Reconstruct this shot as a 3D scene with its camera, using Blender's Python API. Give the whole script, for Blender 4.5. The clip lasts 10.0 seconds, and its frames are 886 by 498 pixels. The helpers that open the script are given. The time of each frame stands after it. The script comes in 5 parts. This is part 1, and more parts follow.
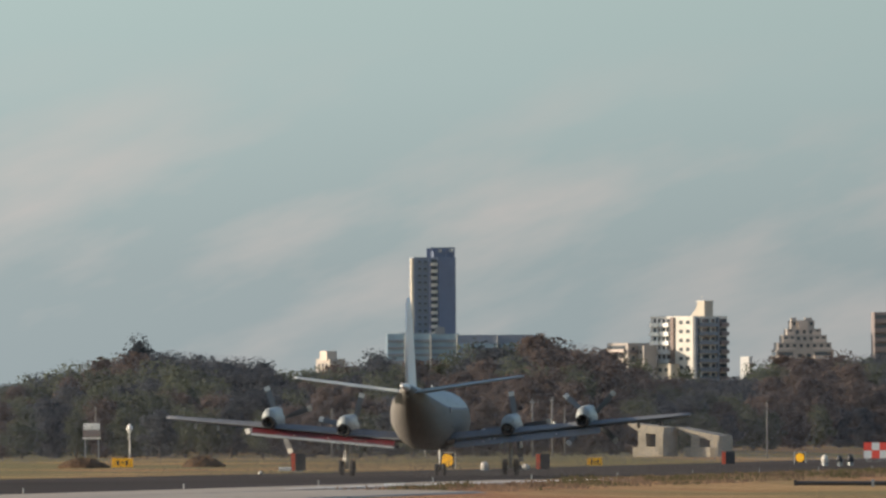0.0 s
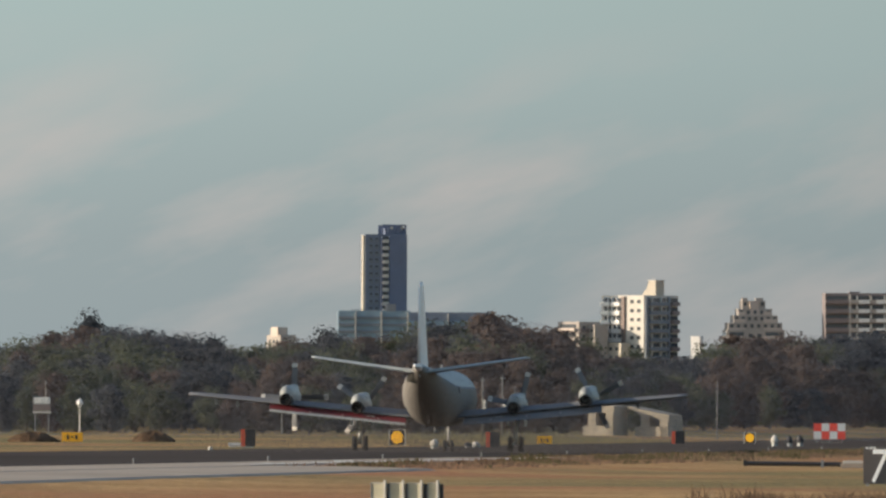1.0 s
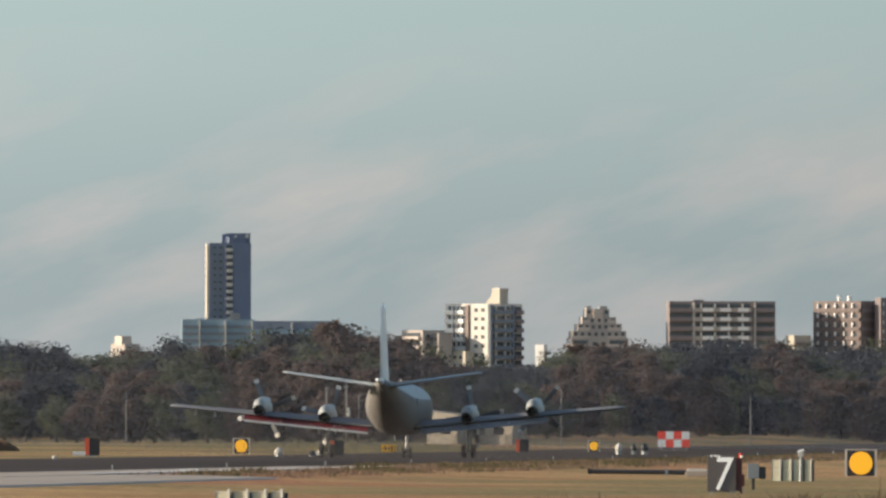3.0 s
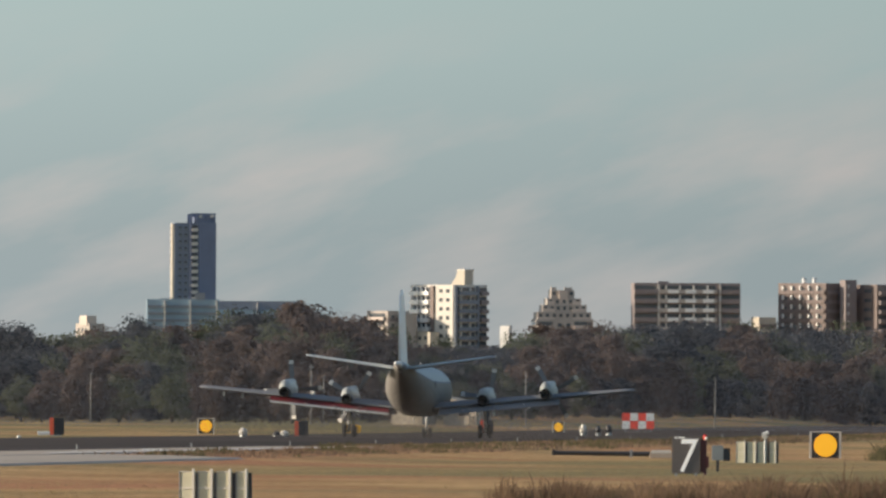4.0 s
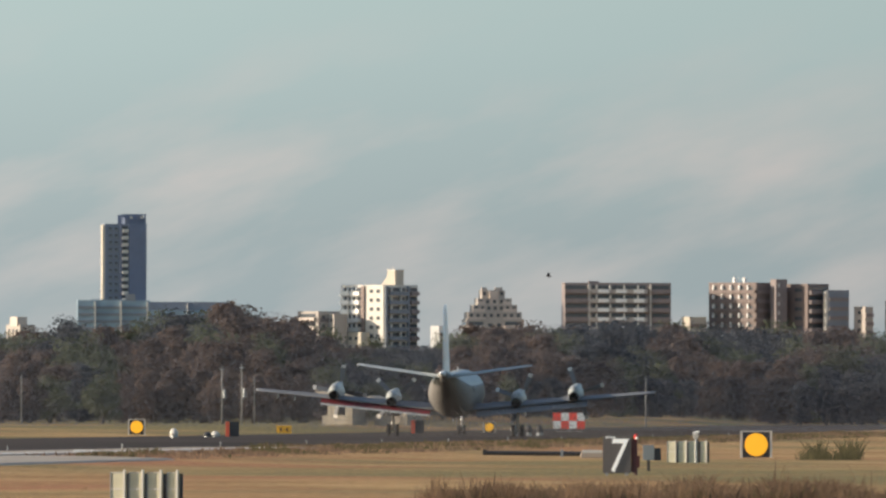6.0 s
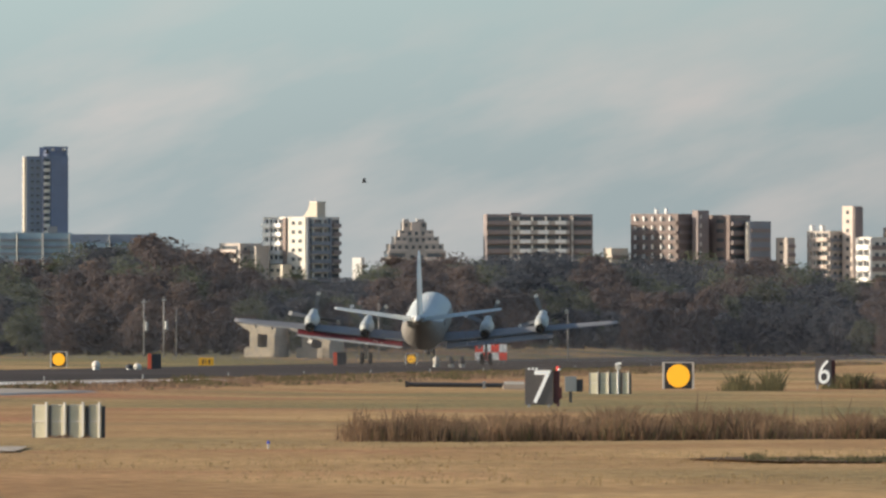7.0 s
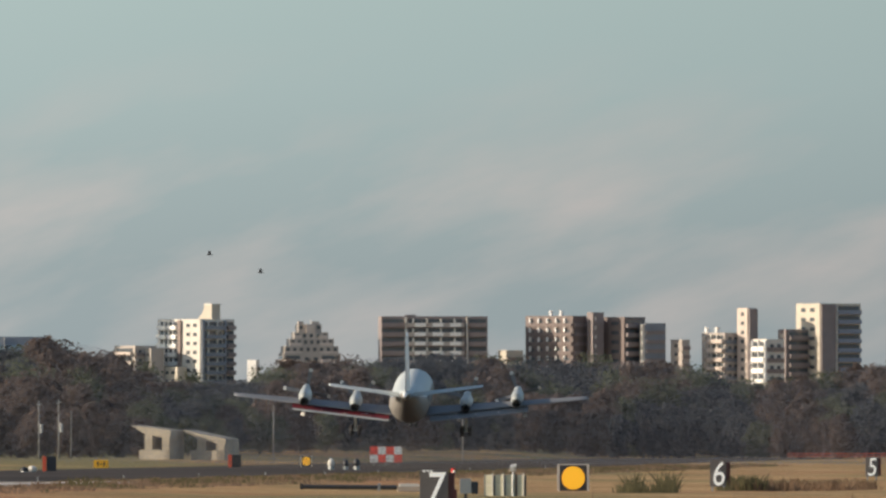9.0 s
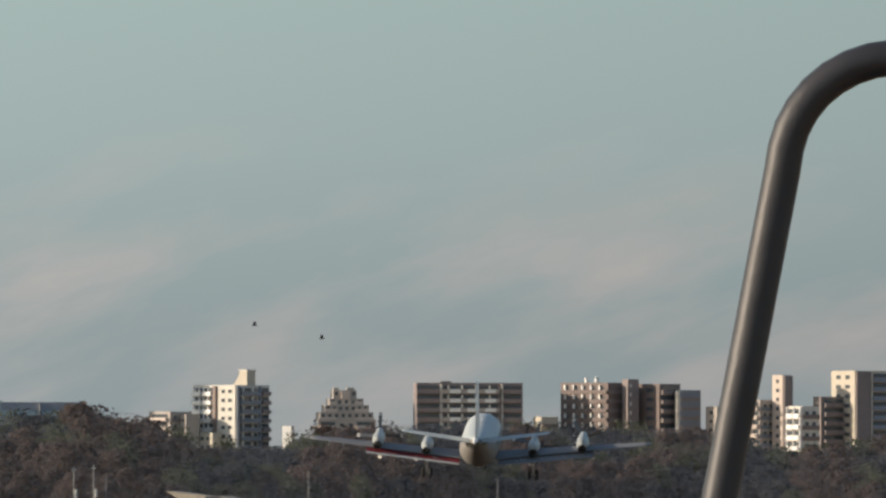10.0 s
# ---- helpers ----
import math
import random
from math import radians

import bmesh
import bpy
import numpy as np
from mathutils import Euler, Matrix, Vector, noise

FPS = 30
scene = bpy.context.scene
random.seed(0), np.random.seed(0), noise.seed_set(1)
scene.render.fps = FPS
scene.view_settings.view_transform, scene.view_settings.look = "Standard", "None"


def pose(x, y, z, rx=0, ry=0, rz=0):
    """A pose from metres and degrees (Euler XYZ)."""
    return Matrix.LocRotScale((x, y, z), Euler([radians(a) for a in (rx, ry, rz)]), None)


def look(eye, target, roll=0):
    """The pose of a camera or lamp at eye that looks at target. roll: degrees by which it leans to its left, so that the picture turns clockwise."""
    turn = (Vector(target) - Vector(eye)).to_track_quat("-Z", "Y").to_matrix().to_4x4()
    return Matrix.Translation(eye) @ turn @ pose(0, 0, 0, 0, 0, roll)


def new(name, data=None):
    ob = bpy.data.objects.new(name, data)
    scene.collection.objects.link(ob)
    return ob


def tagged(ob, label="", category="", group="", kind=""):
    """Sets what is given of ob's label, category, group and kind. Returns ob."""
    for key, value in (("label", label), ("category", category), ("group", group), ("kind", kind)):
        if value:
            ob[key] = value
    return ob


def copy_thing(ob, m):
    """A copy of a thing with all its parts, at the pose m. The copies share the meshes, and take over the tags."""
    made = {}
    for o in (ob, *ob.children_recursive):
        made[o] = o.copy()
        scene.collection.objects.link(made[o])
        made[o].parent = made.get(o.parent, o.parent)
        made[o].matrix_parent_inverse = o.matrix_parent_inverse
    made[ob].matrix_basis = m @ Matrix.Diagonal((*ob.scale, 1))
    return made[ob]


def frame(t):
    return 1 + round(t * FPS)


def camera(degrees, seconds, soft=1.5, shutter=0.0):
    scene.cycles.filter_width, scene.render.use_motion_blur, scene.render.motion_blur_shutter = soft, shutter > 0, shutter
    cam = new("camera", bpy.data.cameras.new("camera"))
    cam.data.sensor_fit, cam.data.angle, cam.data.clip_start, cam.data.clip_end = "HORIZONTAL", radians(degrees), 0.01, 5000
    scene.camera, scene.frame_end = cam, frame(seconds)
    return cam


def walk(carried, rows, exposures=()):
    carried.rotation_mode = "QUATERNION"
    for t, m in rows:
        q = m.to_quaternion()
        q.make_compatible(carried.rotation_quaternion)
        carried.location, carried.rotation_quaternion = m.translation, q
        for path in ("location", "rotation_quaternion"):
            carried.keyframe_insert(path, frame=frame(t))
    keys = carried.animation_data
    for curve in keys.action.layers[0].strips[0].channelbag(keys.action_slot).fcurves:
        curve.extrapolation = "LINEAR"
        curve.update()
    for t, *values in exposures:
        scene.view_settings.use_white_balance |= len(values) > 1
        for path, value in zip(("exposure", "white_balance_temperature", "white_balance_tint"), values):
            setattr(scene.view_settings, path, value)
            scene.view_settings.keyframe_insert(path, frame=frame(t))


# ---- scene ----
F = 36000.0                      # bearing units per radian
EYE = (0.0, 0.0, 2.0)            # beside the perimeter road, above standing height
RWY = 2122.0 / F                 # heading of the runway, east of the +Y axis


def bearing_pose(u, v, lean):
    """Camera turned by small bearings (u to the right, v downwards)."""
    far = (EYE[0] + math.tan(u / F) * 1000, 1000, EYE[2] - math.tan(v / F) * 1000)
    return look(EYE, far, lean)


cam = camera(math.degrees(2 * math.atan(784 / F)), 10.0, soft=2.6)
PATH = (
    (0.0, -366.5, -352.4, -0.33), (0.2, -312.0, -352.0, -0.33), (0.3, -288.0, -351.0, -0.33),
    (0.5, -242.6, -348.8, -0.32), (0.7, -229.0, -335.0, -0.20),
    (1.0, -280.9, -312.1, 0.18), (1.2, -293.0, -288.0, 0.20), (1.5, -263.8, -272.7, 0.21),
    (2.0, -213.9, -267.7, 0.06), (2.5, -87.2, -284.8, 0.06), (2.7, -47.3, -308.9, 0.05),
    (3.2, 28.0, -330.0, 0.15), (3.8, 64.7, -311.8, 0.31), (4.0, 57.0, -294.1, 0.30), (4.5, 72.9, -250.4, 0.29),
    (5.0, 99.9, -285.5, 0.25), (5.2, 113.4, -307.3, 0.34), (5.75, 150.0, -305.0, 0.22),
    (6.3, 208.1, -262.4, 0.11), (6.5, 255.5, -227.7, 0.14),
    (7.0, 318.8, -174.4, 0.05), (7.5, 383.1, -284.5, -0.10), (8.0, 444.0, -328.7, -0.40),
    (8.5, 508.9, -342.9, -0.41), (9.0, 504.9, -355.3, 0.00), (9.3, 451.2, -386.0, 0.05),
    (9.5, 444.1, -410.3, 0.10), (10.0, 442.2, -472.8, 0.13),
)
walk(cam, [(t, bearing_pose(u, v, a)) for t, u, v, a in PATH],
     exposures=[(0.0, 0.08), (0.5, 0.05), (1.0, -0.02), (1.5, 0.18), (2.5, 0.24), (3.8, 0.08), (4.0, 0.10), (4.5, 0.27), (5.2, 0.30), (6.5, 0.25), (7.0, 0.32), (7.5, 0.36), (8.0, 0.26), (9.0, 0.12), (10.0, -0.08)])

# ---- sky and sun ----
SUN_ELEV, SUN_AZ = radians(14), radians(-96)     # azimuth from +Y, clockwise
world = bpy.data.worlds.new("sky")
scene.world = world
world.use_nodes = True
wn, wl = world.node_tree.nodes, world.node_tree.links
wn.clear()


def wnode(kind, **settings):
    n = wn.new(kind)
    for k, val in settings.items():
        n.inputs[k.replace("_", " ")].default_value = val
    return n


sky = wn.new("ShaderNodeTexSky")
sky.sky_type, sky.sun_disc = "NISHITA", False
sky.sun_elevation, sky.sun_rotation = SUN_ELEV, SUN_AZ
bg_sky = wnode("ShaderNodeBackground", Strength=0.165)
wl.new(sky.outputs[0], bg_sky.inputs[0])
coord = wn.new("ShaderNodeTexCoord")
sep = wn.new("ShaderNodeSeparateXYZ")
wl.new(coord.outputs["Generated"], sep.inputs[0])


def wramp(source, lo, hi, stops):
    m = wn.new("ShaderNodeMapRange")
    m.inputs[1].default_value, m.inputs[2].default_value = lo, hi
    wl.new(source, m.inputs[0])
    r = wn.new("ShaderNodeValToRGB")
    while len(r.color_ramp.elements) < len(stops):
        r.color_ramp.elements.new(0.5)
    for e, (p, c) in zip(r.color_ramp.elements, stops):
        e.position, e.color = p, (*c, 1)
    wl.new(m.outputs[0], r.inputs[0])
    return r.outputs[0]


# hazy air low over the horizon, pale teal above, greyer and bluer below
haze = wramp(sep.outputs["Z"], 0.0, 0.030, [(0.0, (0.288, 0.333, 0.352)), (0.3, (0.312, 0.368, 0.373)),
                                            (0.6, (0.375, 0.460, 0.450)), (1.0, (0.420, 0.530, 0.500))])
slant = wn.new("ShaderNodeMath")          # streaks that rise to the right
slant.operation, slant.inputs[1].default_value = "MULTIPLY_ADD", -0.30
wl.new(sep.outputs["X"], slant.inputs[0])
wl.new(sep.outputs["Z"], slant.inputs[2])
comb = wn.new("ShaderNodeCombineXYZ")
wl.new(sep.outputs["X"], comb.inputs[0])
wl.new(sep.outputs["Y"], comb.inputs[1])
wl.new(slant.outputs[0], comb.inputs[2])
mapping = wn.new("ShaderNodeMapping")
mapping.inputs["Scale"].default_value = (62, 62, 190)
mapping.inputs["Location"].default_value = (3.1, 0, 1.7)
wl.new(comb.outputs[0], mapping.inputs[0])
n1 = wnode("ShaderNodeTexNoise", Scale=1.0, Detail=6.0, Roughness=0.52)
wl.new(mapping.outputs[0], n1.inputs["Vector"])
cloud = wramp(n1.outputs[0], 0.44, 0.70, [(0.0, (0, 0, 0)), (1.0, (1, 1, 1))])
band = wramp(sep.outputs["Z"], 0.0, 0.024, [(0.0, (0.50,) * 3), (0.5, (0.80,) * 3), (0.85, (0.0,) * 3)])
amount = wn.new("ShaderNodeMath")
amount.operation = "MULTIPLY"
wl.new(cloud, amount.inputs[0])
wl.new(band, amount.inputs[1])
mix = wn.new("ShaderNodeMix")
mix.data_type = "RGBA"
wl.new(amount.outputs[0], mix.inputs[0])
wl.new(haze, mix.inputs[6])
mix.inputs[7].default_value = (0.54, 0.485, 0.455, 1)
fall = wramp(sep.outputs["X"], -0.045, 0.045, [(0.0, (1.10,) * 3), (1.0, (0.84, 0.85, 0.86))])   # paler towards the sun
tone = wn.new("ShaderNodeMix")
tone.data_type, tone.blend_type = "RGBA", "MULTIPLY"
tone.inputs[0].default_value = 1.0
wl.new(mix.outputs[2], tone.inputs[6])
wl.new(fall, tone.inputs[7])
bg_haze = wnode("ShaderNodeBackground", Strength=1.0)
wl.new(tone.outputs[2], bg_haze.inputs[0])
low = wramp(sep.outputs["Z"], 0.03, 0.16, [(0.0, (1, 1, 1)), (1.0, (0, 0, 0))])
both = wn.new("ShaderNodeMixShader")
wl.new(low, both.inputs[0])
wl.new(bg_sky.outputs[0], both.inputs[1])
wl.new(bg_haze.outputs[0], both.inputs[2])
out = wn.new("ShaderNodeOutputWorld")
wl.new(both.outputs[0], out.inputs[0])

sun = new("sun", bpy.data.lights.new("sun", "SUN"))
sun.data.energy, sun.data.angle, sun.data.color = 5.6, radians(0.5), (1.0, 0.84, 0.66)
sun_dir = Vector((math.sin(SUN_AZ) * math.cos(SUN_ELEV), math.cos(SUN_AZ) * math.cos(SUN_ELEV), math.sin(SUN_ELEV)))
sun.matrix_world = look(sun_dir * 100, (0, 0, 0))


# ---- materials ----
def surface(name, color, rough=0.7, metal=0.0, vary=0.18, coarse=0.6, fine=12.0, bump=0.15, other=None,
            stretch=(1, 1, 1), per_object=0.0, glow=0.0, spec=0.5):
    """Painted or natural surface: two scales of colour change, fine relief, some change of gloss."""
    m = bpy.data.materials.new(name)
    m.use_nodes = True
    nt = m.node_tree
    p = nt.nodes["Principled BSDF"]
    p.inputs["Metallic"].default_value = metal
    p.inputs["Specular IOR Level"].default_value = spec
    co = nt.nodes.new("ShaderNodeTexCoord")
    mp = nt.nodes.new("ShaderNodeMapping")
    mp.inputs["Scale"].default_value = stretch
    nt.links.new(co.outputs["Object"], mp.inputs[0])
    a, b = nt.nodes.new("ShaderNodeTexNoise"), nt.nodes.new("ShaderNodeTexNoise")
    for n, s in ((a, coarse), (b, fine)):
        n.inputs["Scale"].default_value, n.inputs["Detail"].default_value = s, 4
        nt.links.new(mp.outputs[0], n.inputs["Vector"])
    add = nt.nodes.new("ShaderNodeMath")
    add.operation = "MULTIPLY_ADD"
    add.inputs[1].default_value = 0.35
    nt.links.new(b.outputs[0], add.inputs[0])
    nt.links.new(a.outputs[0], add.inputs[2])
    last = add.outputs[0]
    if per_object:
        info = nt.nodes.new("ShaderNodeObjectInfo")
        more = nt.nodes.new("ShaderNodeMath")
        more.operation = "MULTIPLY_ADD"
        more.inputs[1].default_value = per_object
        nt.links.new(info.outputs["Random"], more.inputs[0])
        nt.links.new(last, more.inputs[2])
        last = more.outputs[0]
    mr = nt.nodes.new("ShaderNodeMapRange")
    mr.inputs[1].default_value, mr.inputs[2].default_value = 0.40, 0.95 + per_object
    nt.links.new(last, mr.inputs[0])
    rmp = nt.nodes.new("ShaderNodeValToRGB")
    dark = [c * (1 - vary) for c in color]
    pale = other or [min(1, c * (1 + vary)) for c in color]
    rmp.color_ramp.elements[0].color, rmp.color_ramp.elements[1].color = (*dark, 1), (*pale, 1)
    nt.links.new(mr.outputs[0], rmp.inputs[0])
    nt.links.new(rmp.outputs[0], p.inputs["Base Color"])
    rr = nt.nodes.new("ShaderNodeMapRange")
    rr.inputs[3].default_value, rr.inputs[4].default_value = max(0.02, rough - 0.1), min(1, rough + 0.1)
    nt.links.new(a.outputs[0], rr.inputs[0])
    nt.links.new(rr.outputs[0], p.inputs["Roughness"])
    if bump:
        bp = nt.nodes.new("ShaderNodeBump")
        bp.inputs["Strength"].default_value, bp.inputs["Distance"].default_value = bump, 0.03
        nt.links.new(b.outputs[0], bp.inputs["Height"])
        nt.links.new(bp.outputs[0], p.inputs["Normal"])
    if glow:
        nt.links.new(rmp.outputs[0], p.inputs["Emission Color"])
        p.inputs["Emission Strength"].default_value = glow
    return m


WHITE = surface("white_paint", (0.78, 0.77, 0.74), 0.4, vary=0.08, bump=0.03)
PLANE = surface("aircraft_paint", (0.66, 0.67, 0.67), 0.38, vary=0.07, coarse=0.35, fine=3.0, bump=0.02, stretch=(1, 0.4, 1))
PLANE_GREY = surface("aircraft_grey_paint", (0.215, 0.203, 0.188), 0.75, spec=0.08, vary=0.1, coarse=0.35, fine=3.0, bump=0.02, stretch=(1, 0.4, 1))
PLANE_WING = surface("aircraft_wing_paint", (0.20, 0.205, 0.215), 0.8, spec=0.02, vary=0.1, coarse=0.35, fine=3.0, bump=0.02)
NACELLE = surface("nacelle_grey_paint", (0.31, 0.335, 0.33), 0.5, vary=0.22, coarse=0.9, fine=5.0, bump=0.02)
PROP = surface("propeller_dark_paint", (0.13, 0.135, 0.14), 0.6, vary=0.15)
SHELTER = surface("stained_concrete", (0.34, 0.30, 0.235), 0.9, vary=0.25, coarse=0.8)
BLUE_LINE = surface("dark_blue_stripe", (0.05, 0.06, 0.10), 0.5)
# white paint toned down to a cool grey for skylit shade
PLANE_TOP = surface("aircraft_dimmed_white", (0.42, 0.46, 0.465), 0.65, vary=0.07, coarse=0.35, fine=3.0, bump=0.02, spec=0.15)
ALU = surface("bare_metal", (0.62, 0.63, 0.64), 0.33, 0.55, vary=0.1, bump=0.02)
RED = surface("red_paint", (0.145, 0.020, 0.028), 0.5, vary=0.15, bump=0.02)
SOOT = surface("soot", (0.03, 0.028, 0.026), 0.8, vary=0.3)
RUBBER = surface("tyre_rubber", (0.03, 0.03, 0.032), 0.85, vary=0.2)
STEEL = surface("grey_steel", (0.32, 0.33, 0.33), 0.45, 0.5, vary=0.15)
BLACK = surface("black_paint", (0.035, 0.035, 0.04), 0.55, vary=0.3)
LIT_WHITE = surface("lit_white_numeral", (0.8, 0.78, 0.72), 0.4, vary=0.05, bump=0.0, glow=0.35)
LIT_YELLOW = surface("lit_yellow_disc", (0.85, 0.42, 0.02), 0.5, vary=0.06, bump=0.0, glow=0.5)
SIGN_GREY = surface("weathered_dark_sign", (0.14, 0.122, 0.113), 0.6, vary=0.2)
POLE = surface("weathered_pole", (0.20, 0.20, 0.19), 0.8)
YELLOW = surface("signal_yellow", (0.80, 0.42, 0.02), 0.5, vary=0.08, bump=0.02)
GREYBOX = surface("pale_olive_paint", (0.55, 0.52, 0.38), 0.6, vary=0.16, coarse=2.5)
ORANGE = surface("orange_red_paint", (0.62, 0.10, 0.05), 0.55, vary=0.15)
GLASS = surface("window_glass", (0.095, 0.105, 0.115), 0.12, 0.0, vary=0.2, bump=0.0)
CREAM = surface("cream_render", (0.50, 0.45, 0.37), 0.8, vary=0.1, coarse=0.3)
PALE = surface("white_render", (0.60, 0.57, 0.51), 0.8, vary=0.1, coarse=0.3)
BROWN = surface("brown_tile", (0.23, 0.18, 0.16), 0.75, vary=0.14, coarse=0.4)
DARKBROWN = surface("dark_brown_tile", (0.17, 0.135, 0.125), 0.75, vary=0.14, coarse=0.4)
TAUPE = surface("weathered_taupe_render", (0.41, 0.365, 0.325), 0.85, vary=0.12, coarse=0.4)
# tile, and also the darker tone of house fronts turned from the sun
GREYTILE = surface("grey_brown_tile_and_shade", (0.225, 0.19, 0.185), 0.75, vary=0.14, coarse=0.4)
PINK = surface("pinkish_render", (0.56, 0.48, 0.42), 0.85, vary=0.12, coarse=0.4)
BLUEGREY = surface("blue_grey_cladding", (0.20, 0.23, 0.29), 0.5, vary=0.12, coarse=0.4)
# slate walls, and shade put into the colour of pale fronts
SHADE_BLUE = surface("slate_and_shade_render", (0.20, 0.22, 0.25), 0.7, vary=0.12, coarse=0.4)
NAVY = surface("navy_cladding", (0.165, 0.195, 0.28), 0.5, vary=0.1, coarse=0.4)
TEAL = surface("teal_glass_cladding", (0.24, 0.33, 0.40), 0.4, vary=0.15, coarse=0.3)
CONCRETE = surface("pale_concrete", (0.42, 0.355, 0.29), 0.95, vary=0.16, coarse=0.08, fine=2.0, spec=0.05)
ASPHALT = surface("runway_asphalt", (0.074, 0.060, 0.053), 0.95, vary=0.3, coarse=0.05, fine=1.5, stretch=(1, 0.15, 1), spec=0.03)
BARK = surface("bark", (0.09, 0.07, 0.055), 0.9, vary=0.3, coarse=3)


def grass_ground():
    """Mown dry grass: straw and rust patches, green in broad belts."""
    m = bpy.data.materials.new("dry_grass_ground")
    m.use_nodes = True
    nt = m.node_tree
    p = nt.nodes["Principled BSDF"]
    p.inputs["Roughness"].default_value = 0.95
    p.inputs["Specular IOR Level"].default_value = 0.05
    co = nt.nodes.new("ShaderNodeTexCoord")

    def noise_node(scale, stretch, detail=5):
        mp = nt.nodes.new("ShaderNodeMapping")
        mp.inputs["Scale"].default_value = stretch
        nt.links.new(co.outputs["Object"], mp.inputs[0])
        n = nt.nodes.new("ShaderNodeTexNoise")
        n.inputs["Scale"].default_value, n.inputs["Detail"].default_value = scale, detail
        nt.links.new(mp.outputs[0], n.inputs["Vector"])
        return n.outputs[0]

    def ramp(src, lo, hi, a, b):
        mr = nt.nodes.new("ShaderNodeMapRange")
        mr.inputs[1].default_value, mr.inputs[2].default_value = lo, hi
        nt.links.new(src, mr.inputs[0])
        mx = nt.nodes.new("ShaderNodeMix")
        mx.data_type = "RGBA"
        nt.links.new(mr.outputs[0], mx.inputs[0])
        for slot, c in ((6, a), (7, b)):
            if isinstance(c, tuple):
                mx.inputs[slot].default_value = (*c, 1)
            else:
                nt.links.new(c, mx.inputs[slot])
        return mx.outputs[2]

    straw = ramp(noise_node(1.0, (0.10, 0.03, 1)), 0.38, 0.62, (0.385, 0.23, 0.11), (0.53, 0.345, 0.165))
    xyz = nt.nodes.new("ShaderNodeSeparateXYZ")
    nt.links.new(co.outputs["Object"], xyz.inputs[0])
    lush = nt.nodes.new("ShaderNodeMath")          # kept lawn beyond the runway's west side
    lush.operation, lush.inputs[1].default_value, lush.inputs[2].default_value = "MULTIPLY_ADD", -0.0012, 0.13
    nt.links.new(xyz.outputs["X"], lush.inputs[0])
    far_side = nt.nodes.new("ShaderNodeMapRange")
    far_side.inputs[1].default_value, far_side.inputs[2].default_value = 1150, 1500
    nt.links.new(xyz.outputs["Y"], far_side.inputs[0])
    shift = nt.nodes.new("ShaderNodeMath")
    shift.operation = "MULTIPLY"
    nt.links.new(lush.outputs[0], shift.inputs[0])
    nt.links.new(far_side.outputs[0], shift.inputs[1])
    def by_distance(stops):
        mr = nt.nodes.new("ShaderNodeMapRange")
        mr.inputs[1].default_value, mr.inputs[2].default_value = 300, 1100
        nt.links.new(xyz.outputs["Y"], mr.inputs[0])
        r = nt.nodes.new("ShaderNodeValToRGB")
        while len(r.color_ramp.elements) < len(stops):
            r.color_ramp.elements.new(0.5)
        for e, (pos, k) in zip(r.color_ramp.elements, stops):
            e.position, e.color = pos, (k, k, k, 1)
        nt.links.new(mr.outputs[0], r.inputs[0])
        return r.outputs[0]

    def total(p, q):
        m = nt.nodes.new("ShaderNodeMath")
        nt.links.new(p, m.inputs[0])
        nt.links.new(q, m.inputs[1])
        return m.outputs[0]
    def across(x0, x1):
        mr = nt.nodes.new("ShaderNodeMapRange")
        mr.inputs[1].default_value, mr.inputs[2].default_value = x0, x1
        nt.links.new(xyz.outputs["X"], mr.inputs[0])
        return mr.outputs[0]

    def times(p, q):
        m = nt.nodes.new("ShaderNodeMath")
        m.operation = "MULTIPLY"
        nt.links.new(p, m.inputs[0])
        nt.links.new(q, m.inputs[1])
        return m.outputs[0]
    dry = times(by_distance(((0.0, 0.0), (0.36, 0.0), (0.48, 0.16), (0.70, 0.16), (0.85, 0.0))), across(3, -8))
    rust = ramp(total(noise_node(1.0, (0.05, 0.012, 1)), dry), 0.52, 0.68, straw, (0.43, 0.215, 0.115))
    mown = times(by_distance(((0.0, 0.0), (0.30, 0.0), (0.42, 0.14), (0.58, 0.12), (0.72, 0.0))), across(-8, 3))
    belt = total(total(noise_node(1.0, (0.03, 0.009, 1)), shift.outputs[0]), mown)
    green = ramp(belt, 0.50, 0.68, rust, (0.25, 0.205, 0.10))
    fine = ramp(noise_node(1.0, (2.2, 0.8, 1), 9), 0.3, 0.7, (0.6, 0.6, 0.6), (1.25, 1.25, 1.25))
    mul = nt.nodes.new("ShaderNodeMix")
    mul.data_type, mul.blend_type = "RGBA", "MULTIPLY"
    mul.inputs[0].default_value = 1.0
    nt.links.new(green, mul.inputs[6])
    nt.links.new(fine, mul.inputs[7])
    nt.links.new(mul.outputs[2], p.inputs["Base Color"])
    bp = nt.nodes.new("ShaderNodeBump")
    bp.inputs["Strength"].default_value, bp.inputs["Distance"].default_value = 0.6, 0.15
    nt.links.new(noise_node(9.0, (1, 0.8, 1), 8), bp.inputs["Height"])
    nt.links.new(bp.outputs[0], p.inputs["Normal"])
    return m


